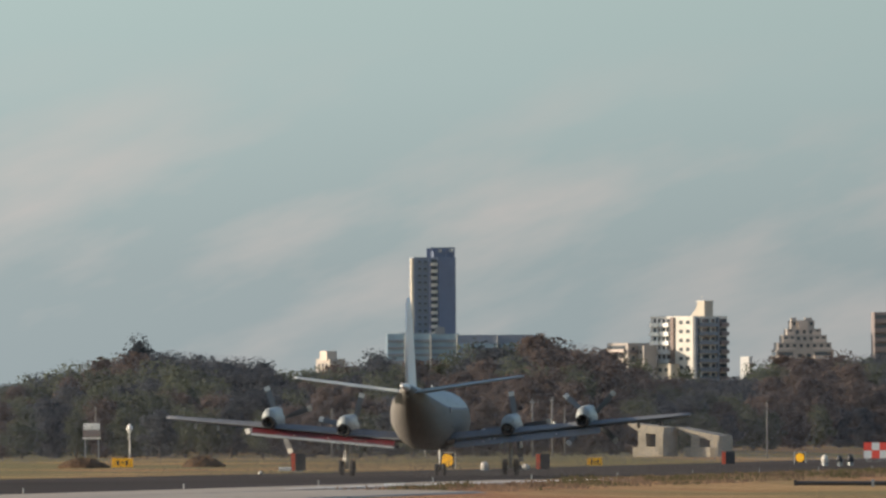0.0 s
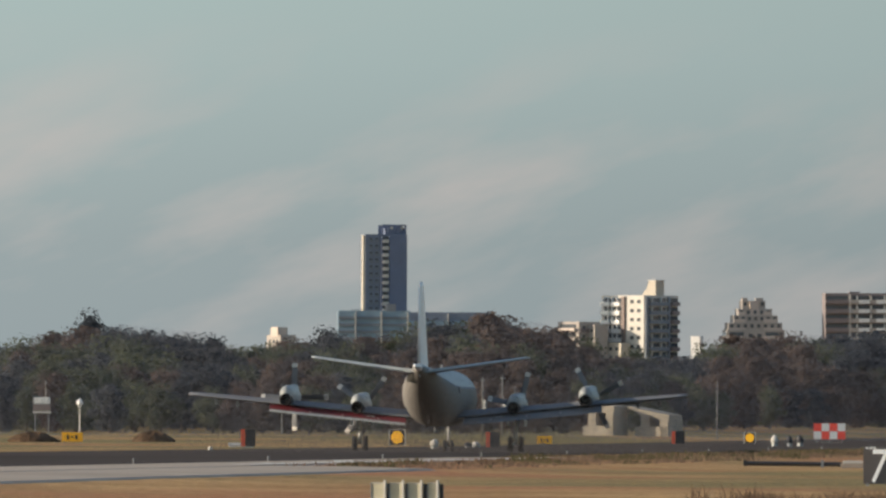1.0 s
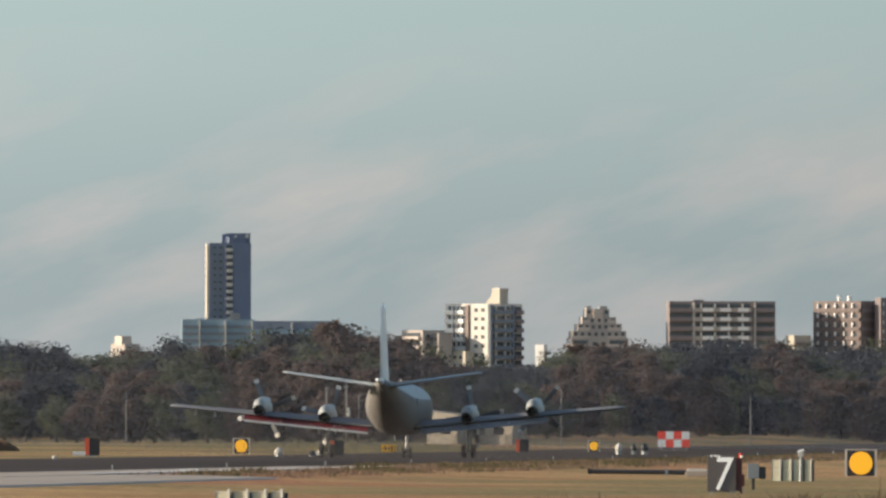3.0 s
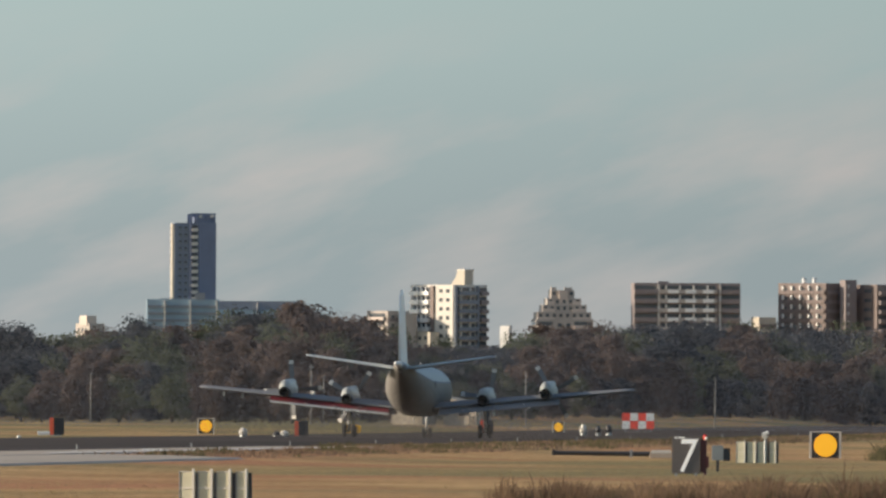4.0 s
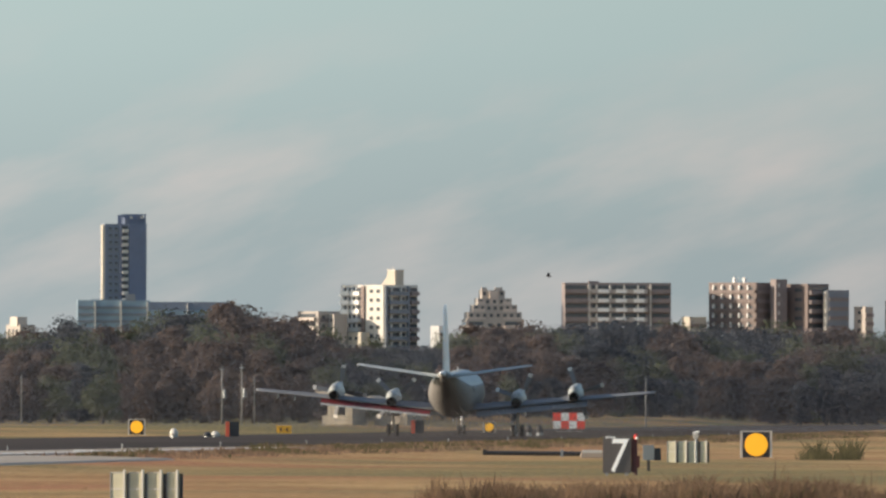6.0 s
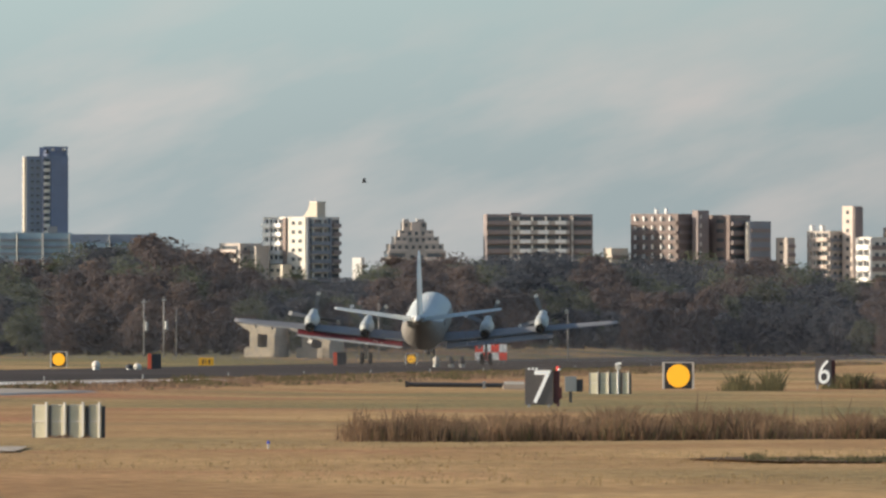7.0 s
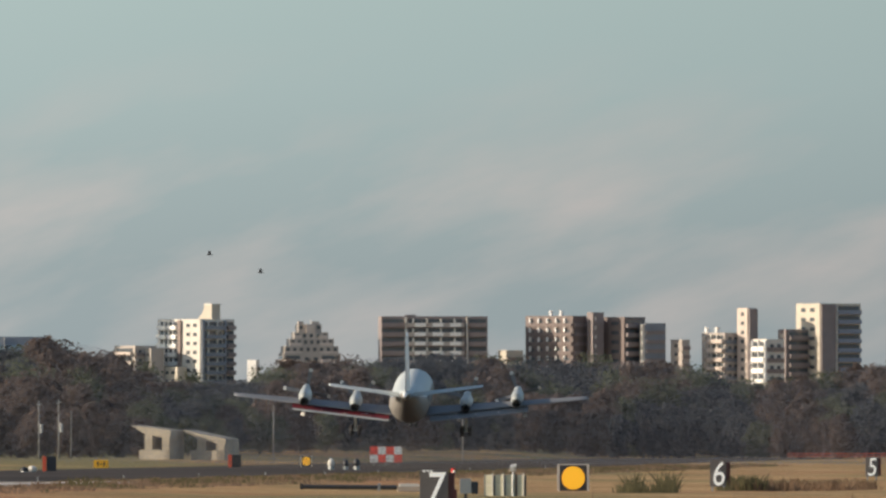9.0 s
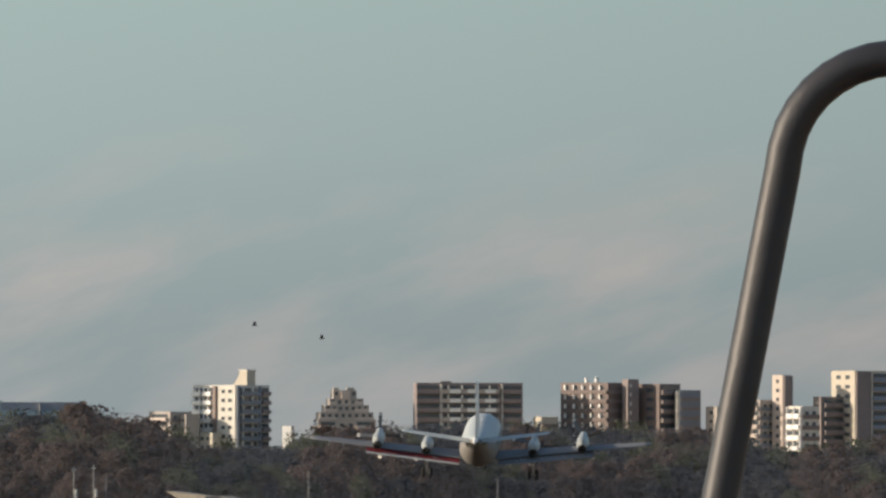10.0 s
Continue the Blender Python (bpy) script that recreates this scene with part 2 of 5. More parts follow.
def leafy(name, a, b, per_object=0.5):
    m = surface(name, a, 0.85, vary=0.35, coarse=0.5, fine=4, bump=0.0, other=b, per_object=per_object, spec=0.15)
    nt = m.node_tree
    p = nt.nodes["Principled BSDF"]
    thin = nt.nodes.new("ShaderNodeBsdfTranslucent")
    nt.links.new(p.inputs["Base Color"].links[0].from_socket, thin.inputs[0])
    both_ways = nt.nodes.new("ShaderNodeMixShader")
    both_ways.inputs[0].default_value = 0.55
    nt.links.new(p.outputs[0], both_ways.inputs[1])
    nt.links.new(thin.outputs[0], both_ways.inputs[2])
    nt.links.new(both_ways.outputs[0], nt.nodes["Material Output"].inputs[0])
    return m


GRASS = grass_ground()
LEAF_GREEN = leafy("evergreen_leaves", (0.10, 0.115, 0.083), (0.142, 0.157, 0.108))
LEAF_BROWN = leafy("autumn_leaves", (0.128, 0.103, 0.096), (0.178, 0.138, 0.122))
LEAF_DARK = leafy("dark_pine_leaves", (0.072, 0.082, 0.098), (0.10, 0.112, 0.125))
REED = leafy("dry_reed", (0.115, 0.078, 0.053), (0.32, 0.21, 0.132), 0.0)
TUFT = leafy("straw_tuft", (0.17, 0.12, 0.085), (0.29, 0.20, 0.14), 0.0)
MOWN = leafy("mown_straw", (0.30, 0.21, 0.11), (0.42, 0.30, 0.16), 0.0)
TUFT_GREEN = leafy("green_tuft", (0.095, 0.09, 0.05), (0.16, 0.14, 0.075), 0.0)


# ---- building helpers ----
def smooth(x, a, b):
    k = min(1, max(0, (x - a) / (b - a)))
    return k * k * (3 - 2 * k)


def along(s, left, z=0.0):
    """A place s metres along the runway's heading and so many metres to the left of the eye's line."""
    return Vector((-left * math.cos(RWY) + s * math.sin(RWY), left * math.sin(RWY) + s * math.cos(RWY), z))


def runway_z(s):
    return 0.30 + 0.45 * smooth(s, 1400, 2700)


def wood_edge(u):
    """Distance of the wood's front along a bearing."""
    return 2150 + 800 * smooth(u, -250, 800)


def ground_z(x, y):
    left = -x * math.cos(RWY) + y * math.sin(RWY)
    near = 0.25 * smooth(y, 1000, 2000)
    k = smooth(left, 47, 60) * smooth(y, 300, 700)
    z = near + (runway_z(y) - near) * k
    z += smooth(left, 107, 122) * min(1.4, max(0, (y - 1500) / 1270))
    edge = wood_edge(x / max(y, 1) * F)
    z += smooth(y, edge - 10, edge + 350) * 3.0
    return z


def ripple(x, y):
    """Shallow unevenness of the grass, none under the paving."""
    left = -x * math.cos(RWY) + y * math.sin(RWY)
    calm = 1 - smooth(left, 42, 50) * (1 - smooth(left, 112, 125))
    return 0.10 * noise.noise((x * 0.12, y * 0.03, 1.7)) * calm * smooth(y, 250, 330)


def spot(u, d, z=None):
    """The place on the ground at bearing u and distance d."""
    x = d * u / F
    return Vector((x, d, ground_z(x, d) if z is None else z))


def link(name, bm, material, parent=None, smooth_shade=False):
    me = bpy.data.meshes.new(name)
    bmesh.ops.recalc_face_normals(bm, faces=bm.faces)
    bm.to_mesh(me)
    bm.free()
    me.materials.append(material)
    if smooth_shade:
        for f in me.polygons:
            f.use_smooth = True
    ob = new(name, me)
    ob.parent = parent
    return ob


def part(name, bm, material, parent, label="", smooth_shade=False):
    ob = link(name, bm, material, parent, smooth_shade)
    return tagged(ob, label) if label else ob


def thing(name, m, label, category, group="", kind=""):
    ob = new(name)
    ob.empty_display_size = 0.1
    ob.matrix_world = m
    return tagged(ob, label, category, group, kind)


def box(bm, c, s, rot=None, bevel=0.0):
    r = bmesh.ops.create_cube(bm, size=1.0)
    m = Matrix.Translation(c) @ (rot or Matrix()) @ Matrix.Diagonal((*s, 1))
    bmesh.ops.transform(bm, matrix=m, verts=r["verts"])
    if bevel:
        es = list({e for v in r["verts"] for e in v.link_edges})
        bmesh.ops.bevel(bm, geom=es, offset=bevel, segments=2, affect="EDGES")
    return bm


def boxes(*items, bevel=0.0):
    bm = bmesh.new()
    for c, s in items:
        box(bm, c, s, bevel=bevel)
    return bm


def rod(bm, a, b, r0, r1=None, seg=12):
    a, b = Vector(a), Vector(b)
    d = b - a
    r = bmesh.ops.create_cone(bm, cap_ends=True, segments=seg, radius1=r0, radius2=r0 if r1 is None else r1, depth=d.length)
    m = Matrix.Translation((a + b) / 2) @ d.to_track_quat("Z", "Y").to_matrix().to_4x4()
    bmesh.ops.transform(bm, matrix=m, verts=r["verts"])
    return bm


def rods(*items, seg=12):
    bm = bmesh.new()
    for a, b, r in items:
        rod(bm, a, b, r, seg=seg)
    return bm


def loft(rings, caps=True):
    """A skin through closed rings of equal count."""
    bm = bmesh.new()
    rows = [[bm.verts.new(p) for p in ring] for ring in rings]
    n = len(rows[0])
    for a, b in zip(rows, rows[1:]):
        for i in range(n):
            bm.faces.new((a[i], a[(i + 1) % n], b[(i + 1) % n], b[i]))
    if caps:
        bm.faces.new(rows[0])
        bm.faces.new(rows[-1][::-1])
    return bm


def ring_y(y, zc, rx, rz, xc=0.0, n=28, power=1.0):
    out = []
    for i in range(n):
        a = 2 * math.pi * i / n
        c, s = math.cos(a), math.sin(a)
        out.append((xc + rx * math.copysign(abs(c) ** power, c), y, zc + rz * math.copysign(abs(s) ** power, s)))
    return out


def digit_mesh(text, height, depth=0.01):
    cu = bpy.data.curves.new("digit", "FONT")
    cu.body, cu.size, cu.extrude, cu.shear = text, height / 0.70, depth, 0.12
    cu.align_x = "CENTER"
    ob = new("digit_source", cu)
    me = bpy.data.meshes.new_from_object(ob.evaluated_get(bpy.context.evaluated_depsgraph_get()))
    bpy.data.objects.remove(ob)
    return me


# ---- ground ----
def build_ground():
    xs = [-3500, -1500, -600, -300, -180, -130] + list(range(-110, 111, 5)) + [130, 180, 300, 600, 1500, 3500]
    ys = [-400, -100, -30, 0, 30, 80, 140, 200, 250] + list(range(280, 1200, 20)) + list(range(1200, 3400, 35)) + [3400, 4200, 4950, 7000, 9000]
    bm = bmesh.new()
    grid = []
    for y in ys:
        grid.append([bm.verts.new((x, y, ground_z(x, y) + ripple(x, y))) for x in xs])
    for a, b in zip(grid, grid[1:]):
        for i in range(len(xs) - 1):
            bm.faces.new((a[i], a[i + 1], b[i + 1], b[i]))
    g = link("ground", bm, GRASS, smooth_shade=True)
    tagged(g, "dry straw-coloured airfield grass with green patches", "grass", kind="structure")


def strip(name, material, s0, s1, l0, l1, lift, label, category):
    bm = bmesh.new()
    n = 60
    rows = []
    for i in range(n + 1):
        s = s0 + (s1 - s0) * i / n
        row = []
        for left in (l0, l0 + 0.5, (l0 + l1) / 2, l1 - 0.5, l1):
            p = along(s, left)
            edge = left in (l0, l1)
            p.z = lift + ground_z(p.x, p.y) + (0.10 if left == (l0 + l1) / 2 and l1 - l0 > 30 else 0) - (lift + 0.05 if edge else 0)
            row.append(bm.verts.new(p))
        rows.append(row)
    for a, b in zip(rows, rows[1:]):
        for i in range(4):
            bm.faces.new((a[i], a[i + 1], b[i + 1], b[i]))
    return tagged(link(name, bm, material), label, category, kind="structure")


build_ground()
strip("runway", ASPHALT, 500, 2850, 70, 106, 0.06, "dark worn asphalt runway running into the distance", "runway")
strip("runway_shoulder", CONCRETE, 450, 1040, 62, 69.6, 0.06, "pale concrete paving beside the dark runway", "pavement")
strip("taxiway_edge", CONCRETE, 450, 815, 54.5, 61.9, 0.06, "pale worn concrete at a taxiway mouth", "pavement")


# ---- the aircraft ----
def airfoil(x, z, lead, chord, thick, n=9):
    """Closed wing section in the plane of constant x; lead is the y of the nose."""
    top, low = [], []
    for i in range(n + 1):
        k = i / n
        t = thick * (2.97 * math.sqrt(k) - 1.26 * k - 3.52 * k * k + 2.84 * k ** 3 - 1.015 * k ** 4) / 1.0 * 0.5 * chord
        top.append((x, lead - k * chord, z + t + 0.02 * chord * math.sin(math.pi * k)))
        low.append((x, lead - k * chord, z - t * 0.75 + 0.02 * chord * math.sin(math.pi * k)))
    return top + low[-2:0:-1]


def build_airplane():
    plane = thing("airplane", pose(0, 0, 0), "white four-engined propeller patrol aircraft with wheels down", "airplane")
    # fuselage: y forward, wing middle at y = 0, wheels on z = 0
    st = [(15.6, 2.95, 0.05, 0.05), (15.2, 2.98, 0.5, 0.5), (14.4, 3.05, 0.95, 0.95), (13.0, 3.15, 1.38, 1.4), (11.0, 3.25, 1.68, 1.68),
          (9.0, 3.25, 1.73, 1.73), (0, 3.25, 1.73, 1.73), (-4.5, 3.25, 1.73, 1.73), (-7.5, 3.42, 1.66, 1.58), (-10, 3.70, 1.48, 1.34),
          (-12.5, 4.08, 1.20, 1.02), (-14.5, 4.45, 0.86, 0.72), (-16.2, 4.82, 0.50, 0.44), (-17.3, 5.05, 0.26, 0.26), (-17.5, 5.08, 0.12, 0.12)]
    def shell(a0, a1, swell=0.0):
        n = 20
        bm = bmesh.new()
        rows = [[bm.verts.new(((rx + swell) * math.cos(a0 + (a1 - a0) * i / n), y, z + (rz + swell) * math.sin(a0 + (a1 - a0) * i / n))) for i in range(n + 1)] for y, z, rx, rz in st]
        for p, q in zip(rows, rows[1:]):
            for i in range(n):
                bm.faces.new((p[i], p[i + 1], q[i + 1], q[i]))
        return bm
    split = radians(22)
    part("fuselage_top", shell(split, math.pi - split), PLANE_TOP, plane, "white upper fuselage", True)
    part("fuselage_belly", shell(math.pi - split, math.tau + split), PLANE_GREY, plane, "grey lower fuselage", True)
    part("cheatline", shell(split - 0.05, split + 0.03, 0.006), BLUE_LINE, plane, "thin dark side stripe")
    part("cheatline", shell(math.pi - split - 0.03, math.pi - split + 0.05, 0.006), BLUE_LINE, plane, "thin dark side stripe")
    part("tail_boom", loft([ring_y(y, z, r, r, n=14) for y, z, r in
                            [(-17.2, 5.05, 0.24), (-18.2, 5.10, 0.17), (-20.0, 5.14, 0.15), (-20.6, 5.15, 0.13), (-20.75, 5.15, 0.03)]]),
         WHITE, plane, "white magnetic detector boom", True)
    # dorsal fillet and fin
    def fin_ring(z, lead, chord, t):
        return [(p[2] - z, p[1], z) for p in airfoil(0, z, lead, chord, t)]
    part("fin", loft([fin_ring(4.5, -10.6, 6.4, 0.07), fin_ring(5.2, -12.0, 5.1, 0.08), fin_ring(7.6, -13.35, 3.75, 0.09),
                      fin_ring(9.8, -14.55, 2.5, 0.09), fin_ring(10.2, -14.95, 1.9, 0.06)]), WHITE, plane, smooth_shade=True)
    part("rudder", loft([[(p[2] - z, p[1], z) for p in airfoil(0, z, lead, c, 0.09)] for z, lead, c in
                         [(5.3, -17.0, 1.45), (7.6, -16.98, 1.15), (9.9, -16.98, 0.75)]]), WHITE, plane, smooth_shade=True)
    for sx in (-1, 1):
        part("tailplane", loft([airfoil(sx * x, z, lead, c, 0.09) for x, z, lead, c in
                                [(0.3, 4.72, -13.4, 3.4), (3.2, 5.16, -14.0, 2.6), (6.3, 5.62, -14.7, 1.75), (6.55, 5.66, -14.9, 1.3)]]),
             PLANE_TOP, plane, smooth_shade=True)
        dih = math.tan(radians(5.6))
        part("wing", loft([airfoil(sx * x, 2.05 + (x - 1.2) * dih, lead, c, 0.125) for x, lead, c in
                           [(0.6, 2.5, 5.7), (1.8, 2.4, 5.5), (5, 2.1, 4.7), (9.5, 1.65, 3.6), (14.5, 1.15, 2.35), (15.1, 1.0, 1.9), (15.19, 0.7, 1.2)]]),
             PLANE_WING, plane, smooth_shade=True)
        # lowered flap, inner face red on the left; right one grey to imitate shade
        def flap_ring(x, drop0, drop1, back0, back1, half):
            zz = 2.05 + (x - 1.2) * dih
            return [(sx * x, -back0, zz - drop0 + half), (sx * x, -back1, zz - drop1 + half * 0.5), (sx * x, -back1, zz - drop1 - half * 0.5), (sx * x, -back0, zz - drop0 - half)]
        def tail_of(x):
            lead = np.interp(x, [1.8, 5, 9.5, 14.5], [2.4, 2.1, 1.65, 1.15])
            return np.interp(x, [1.8, 5, 9.5, 14.5], [5.5, 4.7, 3.6, 2.35]) - lead
        xs = [1.75, 4.0, 6.0, 8.0, 10.1]
        part("flap", loft([flap_ring(x, 0.08, 0.40, tail_of(x) - 0.35, tail_of(x) + 0.45, 0.05) for x in xs]), RED if sx < 0 else PLANE_WING, plane, "lowered flap with red inner face" if sx < 0 else "")
        # right edge takes the darker wing colour for the shaded side too
        part("flap_edge", loft([flap_ring(x, 0.405, 0.50, tail_of(x) + 0.455, tail_of(x) + 0.70, 0.035) for x in xs]), NACELLE if sx < 0 else PLANE_WING, plane)
        for x in (3.4, 5.6, 7.6):
            zz = 2.05 + (x - 1.2) * dih
            part("flap_track", boxes(((sx * x, -tail_of(x) - 0.25, zz - 0.28), (0.05, 0.8, 0.06))), PALE, plane)
        for k in (0, 1):
            x = 3.75 + 0.28 * k
            zz = 2.05 + (x - 1.2) * dih
            part("stencil_bar", boxes(((sx * x, -tail_of(x) - 0.05, zz - 0.19), (0.16, 0.30, 0.02))), WHITE, plane, "white stencil mark")
        # navigation light, wing pylons and discharge wicks
        part("wingtip_light", loft([ring_y(0.55 - k * 0.25, 2.05 + 14.0 * dih, r, r, sx * 15.15, 8) for k, r in ((0, 0.02), (1, 0.07), (2, 0.06), (3, 0.02))]), GLASS, plane)
        for x in (12.2, 13.5):
            zz = 2.05 + (x - 1.2) * dih
            # right pylons coloured black for the aircraft's shaded side
            part("wing_pylon", boxes(((sx * x, -0.2, zz - 0.28), (0.10, 1.1, 0.36)), bevel=0.03), STEEL if sx < 0 else BLACK, plane)
        for eng, (x, zc) in enumerate(((4.75, 2.75), (9.10, 3.22))):
            rings = [(4.6, 0.42, 0.05), (4.3, 0.55, 0.0), (3.2, 0.66, -0.03), (1.5, 0.70, -0.02), (-0.2, 0.68, 0.02), (-1.6, 0.56, 0.10), (-2.7, 0.40, 0.16)]
            part("nacelle", loft([ring_y(y, zc + dz + 0.1, r * 0.78, r * 1.0, sx * x, 20) for y, r, dz in rings]), NACELLE, plane, smooth_shade=True)
            part("exhaust", loft([ring_y(y, zc - 0.08, r, r, sx * x, 16) for y, r in ((-1.2, 0.40), (-2.6, 0.38), (-3.05, 0.35), (-3.06, 0.30), (-2.7, 0.28))]),
                 SOOT, plane, "soot-blackened exhaust pipe", True)
            part("intake", loft([ring_y(y, zc + 0.62, r, r * 0.7, sx * x, 14) for y, r in ((4.7, 0.28), (4.0, 0.33), (2.5, 0.30), (1.2, 0.1))]), NACELLE, plane, smooth_shade=True)
            prop = new("propeller")
            prop.parent = plane
            prop.location = (sx * x, 4.95, zc + 0.08)
            PROPS.append((prop, (sx * x, 4.95, zc + 0.08), {(-1, 1): 0, (-1, 0): 35, (1, 0): 12, (1, 1): 62}[(sx, eng)]))
            part("spinner", loft([ring_y(y, 0, r, r, n=16) for y, r in ((-0.35, 0.40), (0.1, 0.38), (0.5, 0.24), (0.75, 0.04))]), ALU, prop, smooth_shade=True)
            for k in range(4):
                def blade_ring(r, w, twist, t):
                    pts = []
                    for px, py in ((-w / 2, 0), (-w / 4, t), (w / 4, t), (w / 2, 0), (w / 4, -t), (-w / 4, -t)):
                        c, s = math.cos(twist), math.sin(twist)
                        pts.append((px * c - py * s, px * s + py * c, r))
                    return pts
                for nm, mt, spec in (("blade", PROP, ((0.3, 0.22, 0.9, 0.05), (0.7, 0.34, 0.8, 0.04), (1.3, 0.38, 0.6, 0.03), (1.80, 0.37, 0.5, 0.02))),
                                     ("blade_tip", PALE, ((1.803, 0.37, 0.5, 0.02), (2.03, 0.35, 0.47, 0.015), (2.06, 0.36, 0.46, 0.01)))):
                    b = part(nm, loft([blade_ring(*q) for q in spec]), mt, prop, "white propeller tip" if nm == "blade_tip" else "")
                    b.rotation_euler = (0, k * math.pi / 2, 0)
        # main gear under the inboard nacelle
        gx = sx * 4.75
        gear = part("main_gear_strut", rods(((gx, 0, 0.5), (gx, 0.1, 2.6), 0.11), ((gx, 0, 0.48), (gx, 0, 1.4), 0.075), ((gx, 0.1, 1.1), (gx, 1.1, 2.3), 0.05),
                                            ((gx - 0.42, 0, 0.48), (gx + 0.42, 0, 0.48), 0.06)), WHITE, plane, "white landing gear leg", True)
        for wx in (-0.33, 0.33):
            w = part("wheel", rods(((gx + wx - 0.09, 0, 0.48), (gx + wx + 0.09, 0, 0.48), 0.30), seg=20), STEEL, gear)
            prof = [(-0.14, 0.30), (-0.15, 0.40), (-0.10, 0.46), (0, 0.48), (0.10, 0.46), (0.15, 0.40), (0.14, 0.30)]
            rings = [[(gx + wx + a, r * math.cos(j * math.tau / 24), 0.48 + r * math.sin(j * math.tau / 24)) for j in range(24)] for a, r in prof]
            part("tyre", loft(rings, False), RUBBER, gear, smooth_shade=True)
        for dx in (-0.55, 0.55):
            part("gear_door", boxes(((gx + dx, 0.6, 1.95), (0.04, 1.9, 0.75)), bevel=0.015), PLANE, plane)
    ng = part("nose_gear_strut", rods(((0, 9.4, 0.36), (0, 9.2, 1.7), 0.08), ((-0.3, 9.4, 0.36), (0.3, 9.4, 0.36), 0.045)), WHITE, plane, "white nose gear leg", True)
    for wx in (-0.22, 0.22):
        prof = [(-0.10, 0.05), (-0.11, 0.26), (-0.07, 0.34), (0, 0.36), (0.07, 0.34), (0.11, 0.26), (0.10, 0.05)]
        part("tyre", loft([[(wx + a, 9.4 + r * math.cos(j * math.tau / 20), 0.36 + r * math.sin(j * math.tau / 20)) for j in range(20)] for a, r in prof]), RUBBER, ng, smooth_shade=True)
    # dark stripe and windows along the side, antenna, cockpit glass
    for sx in (-1, 1):
        for y in (-5.5,):
            part("cabin_window", loft([[(sx * (1.70 + d), y + 0.19 * math.cos(j * math.tau / 12), 3.75 + 0.24 * math.sin(j * math.tau / 12)) for j in range(12)] for d in (-0.06, 0.015)]), GLASS, plane)
        part("windscreen", boxes(((sx * 0.75, 13.6, 4.0), (0.8, 0.25, 0.42)), bevel=0.05), GLASS, plane)
    part("blade_antenna", boxes(((0, 3.0, 5.12), (0.05, 0.5, 0.35)), bevel=0.02), WHITE, plane)
    part("belly_antenna", boxes(((0, -3.0, 1.35), (0.05, 0.5, 0.35)), bevel=0.02), WHITE, plane)
    return plane


PROPS = []
airplane = build_airplane()


# ---- signs and boxes on the airfield ----
def distance_board(digit, u, d, w, h, glyph, raise_by=0.0):
    p = spot(u, d) + Vector((0, 0, raise_by))
    b = thing("distance_sign", Matrix.Translation(p), f"black runway distance sign with white numeral {digit}", "sign", "runway distance signs")
    part("panel", boxes(((0, 0, 0.06 + h / 2), (w, 0.22, h)), bevel=0.02), SIGN_GREY, b)
    part("side_cover", boxes(((w / 2 + 0.10, 0.12, 0.06 + h * 0.47), (0.18, 0.2, h * 0.9)), bevel=0.02), surface("dark_red_housing", (0.10, 0.03, 0.03), 0.6), b)
    for x in (-w * 0.35, w * 0.35):
        part("foot", boxes(((x, 0, -raise_by / 2), (0.09, 0.30, 0.16 + raise_by))), STEEL, b)
    if digit == "7":
        for x in (-0.36, -0.22, -0.10):
            part("letter_bar", boxes(((x * w, -0.118, 0.02 + h), (w * 0.09, 0.012, 0.05))), LIT_WHITE, b)
    me = digit_mesh(digit, glyph)
    me.materials.append(LIT_WHITE)
    n = new("numeral", me)
    n.parent = b
    n.matrix_local = Matrix.Translation((0.0, -0.13, 0.06 + (h - glyph) / 2)) @ pose(0, 0, 0, 90, 0, 0) @ Matrix.Diagonal((0.78, 1, 1, 1))
    return b


distance_board("7", 489, 690, 0.96, 1.26, 1.14)
distance_board("6", 992, 995, 0.80, 1.30, 1.18, 0.14)
distance_board("5", 1264, 1300, 0.80, 1.25, 1.14, 0.18)


def disc_sign(u, d, r, w, h, lift, label):
    s = thing("disc_sign", Matrix.Translation(spot(u, d)), label, "sign", "yellow disc signs")
    part("panel", boxes(((0, 0, lift + h / 2), (w, 0.12, h)), bevel=0.01), BLACK, s)
    part("disc", loft([[(rr * math.cos(j * math.tau / 40), y, lift + h / 2 + rr * math.sin(j * math.tau / 40)) for j in range(40)]
                       for y, rr in ((-0.064, r), (-0.085, r), (-0.09, r - 0.01))]), LIT_YELLOW, s, "round orange-yellow disc")
    for x in (-w / 2 - 0.05, w / 2 + 0.05):
        part("post", boxes(((x, 0, (lift + h) / 2), (0.10, 0.14, lift + h + 0.1)), bevel=0.01), PALE, s)
    part("top_rail", boxes(((0, 0, lift + h + 0.03), (w, 0.10, 0.05))), PALE, s)
    return s


disc_sign(735.5, 965, 0.55, 1.30, 1.21, 0.06, "yellow disc on a black square panel between pale posts")
disc_sign(-361, 1620, 0.50, 1.15, 1.15, 0.10, "far yellow disc on a black panel beyond the runway")


